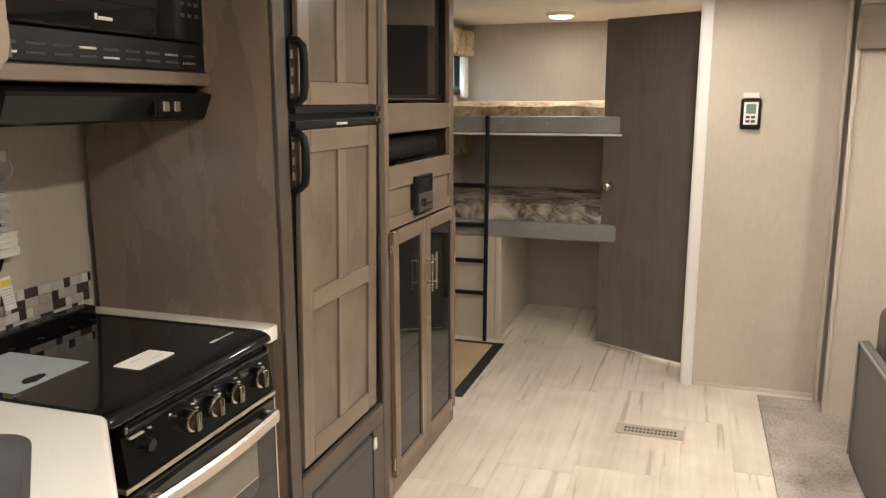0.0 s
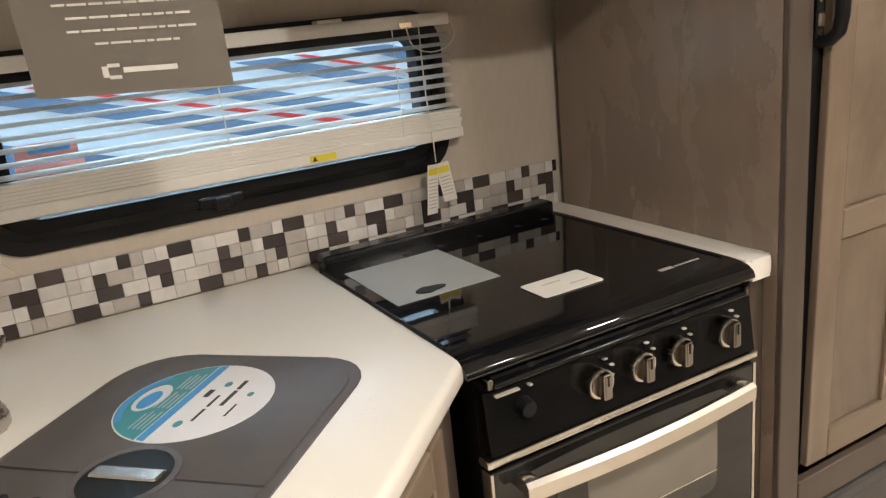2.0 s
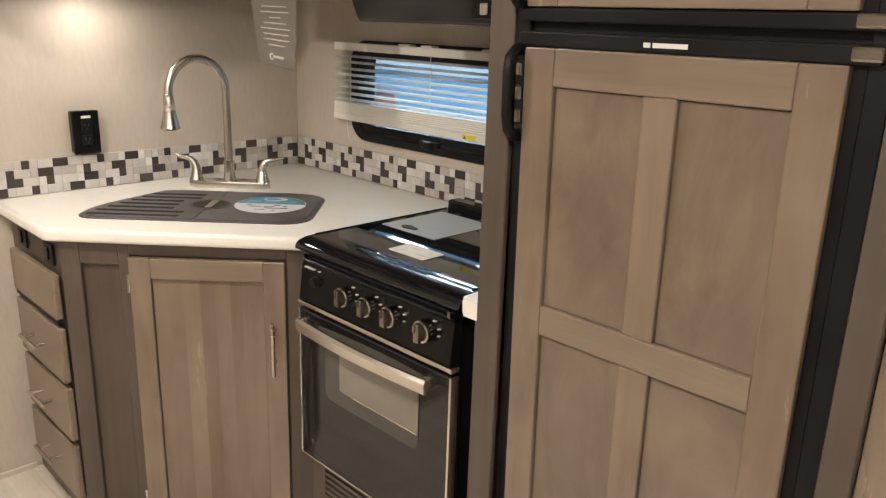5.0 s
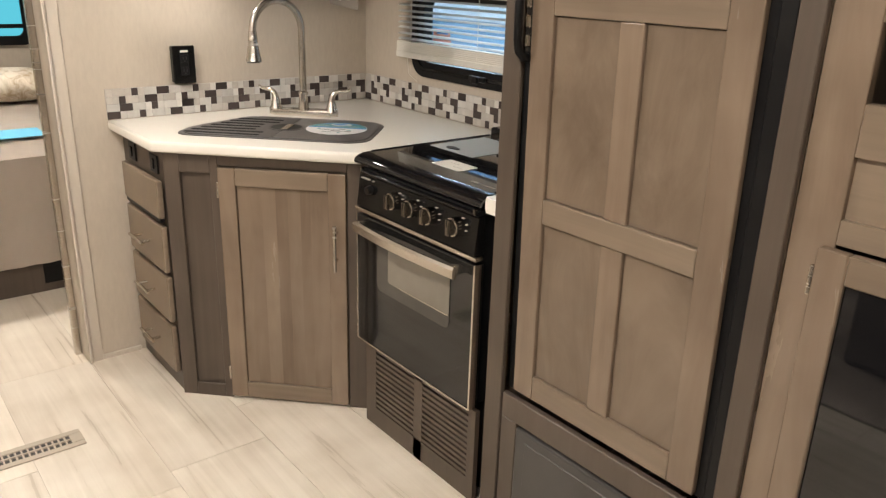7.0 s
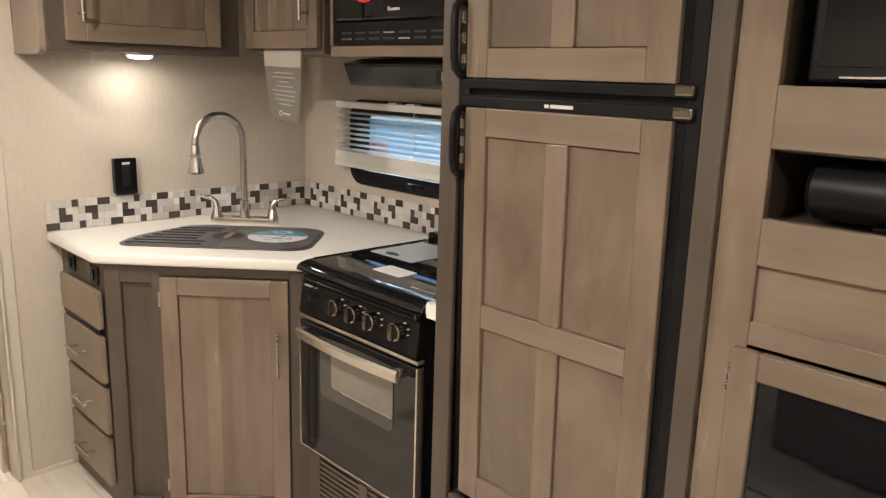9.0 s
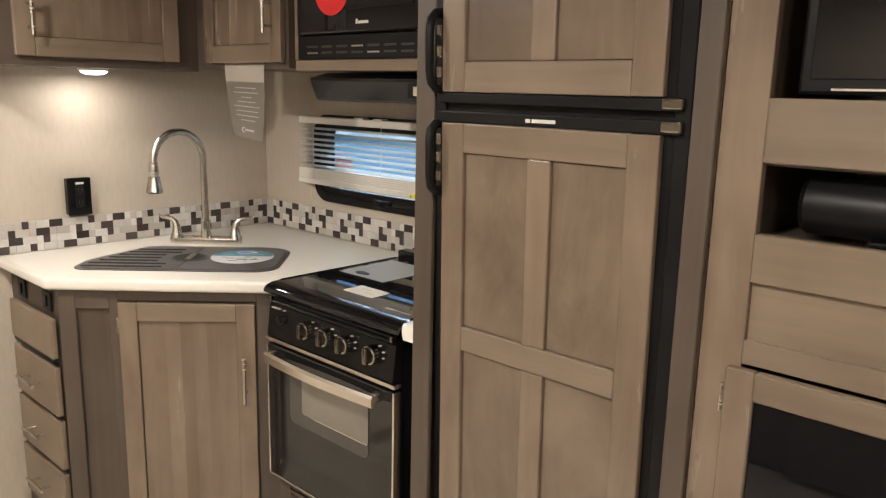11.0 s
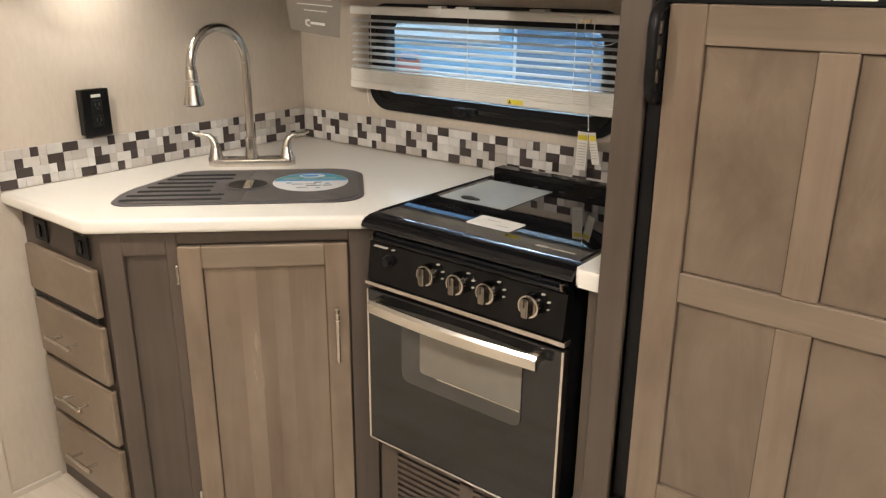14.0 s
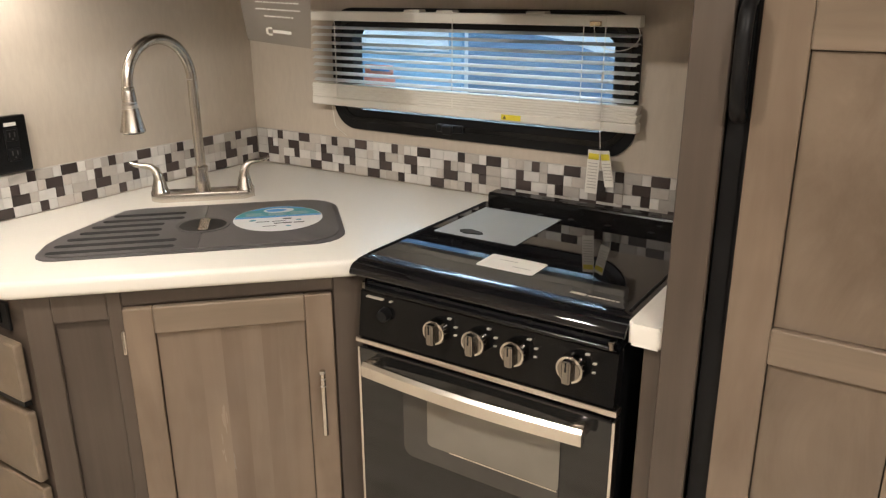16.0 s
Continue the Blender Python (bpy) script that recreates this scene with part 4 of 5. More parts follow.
for c in (1.655, 1.695):
    part("rocker", boxed(c, c + 0.022, -0.003, 0.015, 1.436, 1.460, bevel=0.002), CHROME, hood, "shiny rocker switch")
part("label", boxed(1.50, 1.56, 0.06, 0.12, 1.4125, 1.414), PAPER, hood)

# hanging card
hang = thing("hanging_card", "taupe printed information card hanging from the wall cabinet", "information card", along_wall(-1.078))
bm = bmesh.new()
nn = 12
CZ0, CZ1 = 1.540, 1.290


def card_point(i, j, lift=0.0):
    """i and j run from 0 to 1 across and down; the lower corner by the wall curls back."""
    return (0.790 + 0.012 * j + (0.228 - 0.012 * j) * i, 0.012 + j * j * (0.030 * (1 - i) - 0.012) - lift, CZ0 + (CZ1 - CZ0) * j - 0.010 * i * j)


grid = [[bm.verts.new(card_point(i / 8, j / nn)) for i in range(9)] for j in range(nn + 1)]
for j in range(nn):
    for i in range(8):
        bm.faces.new((grid[j][i], grid[j + 1][i], grid[j + 1][i + 1], grid[j][i + 1]))
bmesh.ops.solidify(bm, geom=list(bm.faces), thickness=0.0012)
part("sheet", bm, GREYCARD, hang, smooth=60)


def card_strip(bm, i0, i1, j, h):
    """A printed bar that follows the sheet."""
    n_ = max(1, int((i1 - i0) * 8))
    rows = [[bm.verts.new(card_point(i0 + (i1 - i0) * k / n_, jj, lift)) for k in range(n_ + 1)] for jj, lift in ((j, 0.0016), (j + h, 0.0016), (j + h, 0.0006), (j, 0.0006))]
    for p, q in zip(rows, rows[1:] + rows[:1]):
        for k in range(n_):
            bm.faces.new((p[k], p[k + 1], q[k + 1], q[k]))
    return bm


rng = random.Random(11)
for k, (i0, i1) in enumerate(((0.24, 0.80), (0.20, 0.84), (0.40, 0.66), (0.27, 0.78), (0.18, 0.87), (0.23, 0.84), (0.22, 0.86), (0.34, 0.76))):
    bm, i = bmesh.new(), i0
    while i < i1 - 0.02:
        w = min(rng.uniform(0.03, 0.10), i1 - i)
        card_strip(bm, i, i + w, 0.37 + k * 0.057, 0.010)
        i += w + 0.012
    part("print_line", bm, PALE_INK, hang, "line of small pale print")
bm = card_strip(card_strip(card_strip(bmesh.new(), 0.34, 0.37, 0.875, 0.05), 0.37, 0.43, 0.865, 0.016), 0.37, 0.43, 0.918, 0.016)
emblem = part("emblem", bm, PALE_INK, hang, "pale printed emblem")
part("emblem_bar", card_strip(bmesh.new(), 0.445, 0.72, 0.884, 0.024), PALE_INK, emblem)
part("pale_heading", card_strip(bmesh.new(), 0.004, 0.996, 0.10, 0.20), FAINT_INK, hang, "paler heading band")

puck = thing("puck_light", "round warm light under the wall cabinet, switched on", "cabinet light", pose(-0.785, 0.50, 1.495))
part("rim", cyl(bmesh.new(), (0, 0, -0.008), (0, 0, 0), 0.046, 0.048, 28), WHITE, puck, smooth=40)
part("diffuser", tube(bmesh.new(), [(0, 0, -0.007), (0, 0, -0.013), (0, 0, -0.018), (0, 0, -0.020)], [0.042, 0.039, 0.026, 0.01], 28), LAMP_GLOW, puck, "glowing frosted dome", smooth=60)
data = bpy.data.lights.new("puck_lamp", "AREA")
data.shape, data.size, data.energy, data.color = "DISK", 0.07, 1.05, WARM
lamp = new("lamp", data)
lamp.parent, lamp.location = puck, (0, 0, -0.023)

# outlet on the sink wall
outlet = thing("wall_outlet", "black double wall outlet above the backsplash", "outlet", facing((0, YS, 0), (-1, 0, 0), (0, -1, 0)))
part("back_box", boxed(0.723, 0.799, -0.028, -0.001, 1.001, 1.127, bevel=0.003, seg=2), BLACK, outlet)
part("cover_plate", boxed(0.721, 0.801, -0.034, -0.027, 0.999, 1.129, bevel=0.004, seg=2), BLACK, outlet)
part("socket_insert", boxed(0.745, 0.777, -0.0375, -0.0335, 1.026, 1.102, bevel=0.002, seg=2), BLACK_MAT, outlet)
for zc in (1.043, 1.085):
    sk = part("socket", boxed(0.748, 0.774, -0.0395, -0.037, zc - 0.013, zc + 0.013, bevel=0.002, seg=2), BLACK_MAT, outlet)
    part("pin_slots", box(boxed(0.754, 0.7565, -0.0402, -0.0392, zc - 0.003, zc + 0.007), 0.7655, 0.768, -0.0402, -0.0392, zc - 0.003, zc + 0.007), CHARCOAL, sk)
    part("earth_hole", boxed(0.7595, 0.7630, -0.0402, -0.0392, zc - 0.010, zc - 0.006), CHARCOAL, sk)
part("label", boxed(0.748, 0.776, -0.0348, -0.0338, 1.106, 1.114), PALE_INK, outlet)

# ---- fridge in its tall cabinet ----
tall = thing("fridge_cabinet", "tall brown wooden cabinet surround of the fridge", "cabinet", along_wall(-0.938))
part("side_panel", boxed(1.850, 1.868, 0.0, 0.578, 0.0, CEIL - 0.005), SIDE, tall, "smooth brown side panel")
part("stile", boxed(1.8495, 1.906, -0.014, -0.001, 0.0, CEIL - 0.005, bevel=0.002), FRAME, tall)
part("stile", boxed(2.502, 2.546, -0.014, -0.001, 0.0, CEIL - 0.005, bevel=0.002), FRAME, tall)
part("far_side_panel", boxed(2.528, 2.545, 0.0, 0.578, 0.0, CEIL - 0.005), SIDE, tall)
for x0, x1, z0, z1 in ((1.912, 2.502, 0.352, 0.418), (1.912, 1.965, 0.0, 0.352), (2.412, 2.502, 0.0, 0.352), (1.965, 2.412, 0.0, 0.03)):
    part("lower_frame_member", boxed(x0, x1, -0.012, 0.006, z0, z1, bevel=0.002), FRAME, tall)
ld = part("access_door", boxed(1.968, 2.395, -0.016, 0.004, 0.034, 0.345, bevel=0.006, seg=2), CHARCOAL, tall, "dark grey access door")
part("inner_panel", boxed(2.003, 2.36, -0.018, -0.014, 0.06, 0.318, bevel=0.002), CHARCOAL, ld)
part("latch", boxed(2.405, 2.428, -0.020, -0.011, 0.285, 0.325, bevel=0.003), WHITE, tall, "white catch")

fridge = thing("fridge", "black fridge with brown framed wooden door panels", "fridge", pose(-0.912, 0, 1.39, 0, 1.2, 0) @ pose(0.912, 0, -1.39) @ along_wall(-0.938))
part("body", boxed(1.914, 2.500, 0.0, 0.56, 0.422, CEIL - 0.02), BLACK_MAT, fridge)
part("side_frame", boxed(1.907, 1.936, -0.008, 0.001, 0.422, CEIL - 0.02, bevel=0.002), BLACK_MAT, fridge)
part("side_frame", boxed(2.470, 2.501, -0.010, 0.001, 0.422, CEIL - 0.02, bevel=0.002), BLACK_MAT, fridge)
part("lower_door_core", boxed(1.930, 2.472, -0.008, 0.0, 0.428, 1.408, bevel=0.002), BLACK_MAT, fridge, "black door edge")
part("freezer_door_core", boxed(1.930, 2.472, -0.008, 0.0, 1.432, 1.94, bevel=0.002), BLACK_MAT, fridge)
part("door_cap", boxed(1.926, 2.488, -0.024, -0.004, 1.386, 1.410, bevel=0.003, seg=2), BLACK_MAT, fridge, "black door cap")
part("door_cap", boxed(1.926, 2.488, -0.024, -0.004, 1.426, 1.447, bevel=0.003, seg=2), BLACK_MAT, fridge, "black door cap")
for z0 in (1.389, 1.428):
    part("corner_cap", boxed(2.452, 2.491, -0.026, -0.002, z0, z0 + 0.020, bevel=0.004, seg=2), SMOKE, fridge, "dark shiny corner cap")
bm = bmesh.new()
box(bm, 2.165, 2.176, -0.0252, -0.0235, 1.3935, 1.4005)
box(bm, 2.180, 2.236, -0.0252, -0.0235, 1.3935, 1.4005)
part("maker_mark", bm, PALE_INK, fridge)
shaker("lower_door_panel", fridge, 1.941, 2.454, 0.436, 1.385, -0.008, 0.018, 0.062, columns=((2.200, 0.056),), rows=((0.910, 0.056),), staves=False, label="brown framed wooden door panel")
shaker("freezer_door_panel", fridge, 1.941, 2.454, 1.449, 1.93, -0.008, 0.018, 0.062, columns=((2.200, 0.056),), staves=False, label="brown framed wooden door panel")
for z0, z1 in ((1.232, 1.382), (1.454, 1.612)):
    bm = tube(bmesh.new(), [(1.924, -0.010, z0), (1.926, -0.032, z0 + 0.003), (1.927, -0.046, z0 + 0.016), (1.927, -0.050, z0 + 0.04), (1.927, -0.050, z1 - 0.04), (1.927, -0.046, z1 - 0.016), (1.926, -0.032, z1 - 0.003), (1.924, -0.010, z1)], 0.0095, 12, 1.2)
    hd = part("handle", bm, BLACK_MAT, fridge, "black loop handle", smooth=50)
    for zz in (z0 + 0.035, (z0 + z1) / 2, z1 - 0.035):
        part("fixing", boxed(1.916, 1.930, -0.020, -0.008, zz - 0.013, zz + 0.013, bevel=0.003), SMOKE, hd)
    part("back_plate", boxed(1.914, 1.934, -0.016, -0.006, z0, z1, bevel=0.002), BLACK, hd)

# ---- entertainment cabinet ----
ent = thing("entertainment_cabinet", "tall brown wooden entertainment cabinet with two glass doors", "cabinet", along_wall(-0.945))
E0, E1 = 2.547, 3.375
for x0, x1 in ((E0, 2.622), (3.318, E1)):
    part("stile", boxed(x0, x1, -0.006, 0.014, 0.0, CEIL - 0.006, bevel=0.0015), WOOD, ent)
for z0, z1 in ((0.0, 0.09), (1.012, 1.054), (1.153, 1.234), (1.350, 1.452), (1.93, CEIL - 0.006)):
    part("rail", boxed(2.622, 3.318, -0.006, 0.014, z0, z1, bevel=0.0015), WOOD_H, ent)
part("fixed_panel", boxed(2.62, 3.32, 0.006, 0.02, 1.05, 1.156), WOOD_H, ent, "recessed brown panel")
for x0, x1, y0, y1, z0, z1 in ((E0, E0 + 0.015, 0.014, 0.572, 0, CEIL - 0.006), (E1 - 0.015, E1, 0.014, 0.572, 0, CEIL - 0.006),
                               (E0 + 0.015, E1 - 0.015, 0.55, 0.57, 0, CEIL - 0.006), (2.60, 2.612, 0.02, 0.55, 1.225, 1.344), (2.60, 2.612, 0.02, 0.30, 1.356, 1.93)):
    part("carcass_panel", boxed(x0, x1, y0, y1, z0, z1), FRAME, ent)
for z in (0.085, 0.45, 1.02, 1.225, 1.356):
    part("shelf", boxed(E0 + 0.015, E1 - 0.015, 0.022, 0.55, z - 0.012, z), FRAME, ent)
for x0, x1, hx in ((2.604, 2.948, 2.925), (2.952, 3.338, 2.975)):
    r = 0.05
    gd = part("glass_door", boxed(x0, x0 + r, -0.027, -0.007, 0.085, 1.008, bevel=0.0025), WOOD, ent, "brown framed dark glass door")
    part("stile", boxed(x1 - r, x1, -0.027, -0.007, 0.085, 1.008, bevel=0.0025), WOOD, gd)
    for b0 in (0.085, 1.008 - r):
        part("rail", boxed(x0 + r, x1 - r, -0.027, -0.007, b0, b0 + r, bevel=0.0025), WOOD_H, gd)
    part("glass_pane", boxed(x0 + r - 0.004, x1 - r + 0.004, -0.018, -0.014, 0.085 + r - 0.004, 1.008 - r + 0.004), BLACK_GLASS, gd, "dark tinted glass")
    bar_handle(gd, (hx, -0.027, 0.80), (0, 0, 1), 0.15)
    for z in (0.14, 0.95):
        hinge(gd, x0 - 0.004 if x0 < 2.8 else x1 + 0.004, -0.018, z)
radio = thing("stereo", "black stereo set into the entertainment cabinet", "stereo", along_wall(-0.945))
part("body", boxed(2.860, 3.050, -0.022, 0.004, 1.032, 1.180, bevel=0.006, seg=2), BLACK_MAT, radio)
part("display", boxed(2.885, 3.02, -0.0245, -0.0215, 1.125, 1.165, bevel=0.001), OVEN_GLASS, radio)
part("front_plate", boxed(2.875, 3.035, -0.0245, -0.0215, 1.042, 1.112, bevel=0.001), CHARCOAL, radio)
part("volume_knob", cyl(bmesh.new(), (2.91, -0.022, 1.078), (2.91, -0.036, 1.078), 0.016, seg=20), SMOKE, radio, smooth=40)
for k in range(4):
    part("button", boxed(2.945 + 0.022 * k, 2.960 + 0.022 * k, -0.027, -0.023, 1.062, 1.070, bevel=0.001), SMOKE, radio)
bar = thing("soundbar", "black cylindrical speaker lying in the cabinet niche", "speaker", along_wall(-0.945))
bm = cyl(bmesh.new(), (2.682, 0.065, 1.2835), (3.22, 0.065, 1.2835), 0.047, seg=32)
part("tube", bm, BLACK_MAT, bar, smooth=40)
part("end_cap", cyl(bmesh.new(), (2.674, 0.065, 1.2835), (2.682, 0.065, 1.2835), 0.043, 0.0468, 32), BLACK, bar, smooth=40)
part("foot", boxed(2.78, 3.14, 0.03, 0.10, 1.2255, 1.24), BLACK, bar)
tv = thing("television", "flat black television in the cabinet opening", "television", along_wall(-0.945))
part("casing", boxed(2.650, 3.312, 0.030, 0.075, 1.458, 1.90, bevel=0.006, seg=2), BLACK_MAT, tv)
part("screen", boxed(2.668, 3.294, 0.0275, 0.031, 1.482, 1.884, bevel=0.001), BLACK_GLASS, tv, "glossy black screen")
part("chrome_strip", boxed(2.70, 3.26, 0.026, 0.030, 1.464, 1.469, bevel=0.001), CHROME, tv)
part("stand", boxed(2.85, 3.10, 0.02, 0.12, 1.4525, 1.458), BLACK, tv)

# ---- bunk room ----
bunk = thing("bunk_bed", "built-in double bunk with grey vinyl rails", "bunk bed")
BX1 = 0.05
part("upper_rail", boxed(XW + 0.01, BX1, 4.620, 4.660, 1.275, 1.372, bevel=0.010, seg=2), GREYVINYL, bunk, "grey padded vinyl rail")
part("upper_trim", boxed(XW + 0.01, BX1, 4.612, 4.668, 1.262, 1.274, bevel=0.002), WHITE_TRIM, bunk, "white edge strip")
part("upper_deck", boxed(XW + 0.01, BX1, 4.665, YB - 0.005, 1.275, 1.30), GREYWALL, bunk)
part("lower_rail", boxed(XW + 0.01, BX1, 4.620, 4.660, 0.650, 0.752, bevel=0.010, seg=2), GREYVINYL, bunk, "grey padded vinyl rail")
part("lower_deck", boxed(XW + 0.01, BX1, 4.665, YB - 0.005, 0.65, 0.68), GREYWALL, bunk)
part("locker_front", boxed(XW + 0.01, -1.035, 4.632, 4.655, 0.0, 0.648), WALLM, bunk, "beige locker front")
part("locker_side", boxed(-1.050, -1.035, 4.657, YB - 0.005, 0.0, 0.648), WALLM, bunk, "beige locker side")
part("corner_post", boxed(-1.060, -1.022, 4.622, 4.660, 0.0, 0.648, bevel=0.006), TRIM, bunk)
for nm, z in (("upper_rail", 1.33), ("lower_rail", 0.705)):
    for k in range(5):
        part("button", cyl(bmesh.new(), (-1.3 + 0.27 * k, 4.619, z), (-1.3 + 0.27 * k, 4.615, z), 0.008, 0.006, 10), GREYVINYL, bunk)


def mattress(name, label, z0, z1, mat, seed):
    bm = bmesh.new()
    nx, ny = 22, 12
    x0, x1, y0, y1 = XW + 0.02, BX1 - 0.01, 4.668, YB - 0.02
    top = []
    for j in range(ny + 1):
        row = []
        for i in range(nx + 1):
            x, y = x0 + (x1 - x0) * i / nx, y0 + (y1 - y0) * j / ny
            edge = min(i, nx - i, j, ny - j)
            z = z1 - (0.03 if edge == 0 else 0.006 if edge == 1 else 0) + 0.012 * noise.noise((x * 5 + seed, y * 5, seed))
            row.append(bm.verts.new((x, y, z)))
        top.append(row)
    for j in range(ny):
        for i in range(nx):
            bm.faces.new((top[j][i], top[j][i + 1], top[j + 1][i + 1], top[j + 1][i]))
    rim = top[0] + [r[-1] for r in top[1:]] + top[-1][-2::-1] + [r[0] for r in top[-2:0:-1]]
    low = [bm.verts.new((v.co.x, v.co.y, z0)) for v in rim]
    for i in range(len(rim)):
        j = (i + 1) % len(rim)
        bm.faces.new((rim[i], low[i], low[j], rim[j]))
    bm.faces.new(low)
    return tagged(part(name, bm, mat, smooth=60), label, "mattress")


mattress("bunk_mattress", "upper bunk mattress in tan patterned fabric", 1.301, 1.455, TANPRINT, 2.0)
mattress("bunk_mattress", "lower bunk mattress under a patterned brown quilt", 0.681, 0.875, BLANKET, 5.0)
ladder = thing("bunk_ladder", "black metal bunk ladder hooked on the upper bunk", "ladder")
for x in (-1.42, -1.108):
    part("rail", tube(bmesh.new(), [(x, 4.60, 1.375), (x, 4.602, 1.30), (x, 4.585, 0.6), (x, 4.57, 0.0)], 0.0125, 10), BLACK_MAT, ladder, smooth=50)
for z in (0.30, 0.50, 0.72, 0.96):
    part("rung", boxed(-1.42, -1.108, 4.571 + z * 0.02, 4.596 + z * 0.02, z - 0.012, z + 0.012, bevel=0.004), BLACK_MAT, ladder)
mat_ = thing("entry_mat", "tan sisal mat with a black bound edge", "mat")
part("weave", boxed(XW + 0.10, -1.035, 3.70, 4.49, 0.0035, 0.009), SISAL, mat_)
bm = bmesh.new()
box(bm, -1.035, -0.972, 3.635, 4.53, 0.0035, 0.011, 0.003)
box(bm, XW + 0.04, -1.035, 3.635, 3.70, 0.0035, 0.011, 0.003)
box(bm, XW + 0.04, -1.035, 4.49, 4.53, 0.0035, 0.011, 0.003)
part("binding", bm, BINDING, mat_, "black cloth binding")
bwin = thing("window_2", "small dark-framed window beside the upper bunk", "window", along_wall(XW), kind="structure")
bm = stand(ring(bmesh.new(), rounded(4.93, 5.47, 1.50, 1.82, 0.04), rounded(4.97, 5.43, 1.54, 1.78, 0.03), -0.015, 0.03))
part("window_frame", bm, BLACK_MAT, bwin)
p2 = part("pane", boxed(4.96, 5.44, 0.02, 0.024, 1.53, 1.79), GLASS, bwin)
p2.visible_shadow = False
part("valance", boxed(4.88, 5.50, -0.10, -0.02, 1.76, 1.93, bevel=0.012, seg=2), TANPRINT, bwin, "tan patterned window valance")
part("side_curtain", boxed(5.40, 5.50, -0.06, -0.02, 1.48, 1.765, bevel=0.012, seg=2), WHITE, bwin)
lamp2 = thing("window_valance", "tan fabric valance under the upper bunk", "valance")
part("fabric", boxed(XW + 0.004, XW + 0.09, 4.9, 5.48, 1.09, 1.25, bevel=0.012, seg=2), TANPRINT, lamp2)

# bathroom door, half open
bd = thing("bathroom_door", "grey-brown wood-look bathroom door standing open", "door", Matrix.Translation((0.062, 4.425, 0)) @ pose(0, 0, 0, 0, 0, 152.4))
part("leaf", boxed(0.0, 0.56, -0.016, 0.016, 0.035, 1.905, bevel=0.002), DOORWOOD, bd)
# white strip painted in for the bathroom light under the leaf
part("sweep", boxed(0.0, 0.56, -0.014, 0.014, 0.028, 0.034), WHITE_TRIM, bd)
for side in (1, -1):
    bm = cyl(bmesh.new(), (0.505, side * 0.016, 0.975), (0.505, side * 0.022, 0.975), 0.028, 0.026, 24)
    kb = part("rose", bm, CHROME, bd, "shiny door knob", smooth=40)
    part("knob", tube(bmesh.new(), [(0.505, side * d, 0.975) for d in (0.022, 0.034, 0.040, 0.050, 0.062, 0.068)], [0.010, 0.010, 0.020, 0.027, 0.022, 0.008], 20), CHROME, kb, smooth=50)
for z in (0.2, 1.0, 1.75):
    part("hinge", cyl(bmesh.new(), (-0.004, 0.014, z - 0.035), (-0.004, 0.014, z + 0.035), 0.006, seg=10), CHROME, bd, smooth=40)

thermo = thing("thermostat", "black-edged wall thermostat with a grey screen", "thermostat", facing((0, 4.18, 0), (1, 0, 0), (0, 1, 0)))
part("casing", boxed(0.262, 0.354, -0.026, -0.001, 1.322, 1.468, bevel=0.010, seg=3), BLACK_MAT, thermo)
part("face", boxed(0.276, 0.340, -0.029, -0.025, 1.345, 1.452, bevel=0.003), WHITE, thermo)
part("screen", boxed(0.286, 0.330, -0.0305, -0.0285, 1.398, 1.442), LCD, thermo, "grey lcd screen")
for k in range(4):
    part("button", boxed(0.286 + 0.024 * (k % 2), 0.304 + 0.024 * (k % 2), -0.032, -0.0285, 1.355 + 0.020 * (k // 2), 1.367 + 0.020 * (k // 2), bevel=0.002), CHARCOAL, thermo)
part("top_tab", boxed(0.272, 0.345, -0.014, -0.001, 1.470, 1.496, bevel=0.003), WHITE, thermo)


def floor_register(x0, x1, y0, y1, label):
    ob = thing("floor_vent", label, "floor vent", group="floor vents")
    part("rim", box(boxed(x0, x1, y0, y0 + 0.024, 0.0035, 0.008, bevel=0.002), x0, x1, y1 - 0.024, y1, 0.0035, 0.008, 0.002), VENTM, ob)
    for a in (x0, x1 - 0.03):
        part("end", boxed(a, a + 0.03, y0 + 0.024, y1 - 0.024, 0.0035, 0.008), VENTM, ob)
    n_ = int((x1 - x0 - 0.06) / 0.0165)
    for k in range(n_):
        x = x0 + 0.03 + k * (x1 - x0 - 0.06) / n_
        part("louvre", boxed(x, x + 0.005, y0 + 0.024, y1 - 0.024, 0.0035, 0.0072), VENTM, ob)
    part("crossbar", boxed(x0 + 0.03, x1 - 0.03, (y0 + y1) / 2 - 0.003, (y0 + y1) / 2 + 0.003, 0.0035, 0.0076), VENTM, ob)
    part("duct", boxed(x0 + 0.01, x1 - 0.01, y0 + 0.01, y1 - 0.01, 0.0031, 0.0034), DARK_INK, ob)


floor_register(-0.205, 0.088, 3.445, 3.552, "tan floor vent in the walkway")
floor_register(-0.172, 0.18, 0.785, 0.882, "tan floor vent by the bedroom doorway")

# slide-out: carpet and the edge of a sofa
bm = bmesh.new()
box(bm, 0.43, 1.70, 1.2, 3.944, 0.003, 0.013, 0.003)
box(bm, 0.43, 0.714, 3.944, 4.10, 0.003, 0.013, 0.003)
structure("carpet", bm, CARPET, "beige loop-pile carpet", "carpet")
sofa = thing("sofa", "grey-brown leather sofa at the slide-out", "sofa")
part("seat_base", boxed(0.78, 1.62, 2.02, 3.36, 0.014, 0.40, bevel=0.03, seg=3), LEATHER, sofa)
part("seat_cushion", boxed(0.74, 1.45, 2.06, 3.18, 0.40, 0.52, bevel=0.04, seg=4), LEATHER, sofa)
part("arm", boxed(0.775, 1.60, 3.20, 3.42, 0.06, 0.69, bevel=0.05, seg=4), LEATHER, sofa)
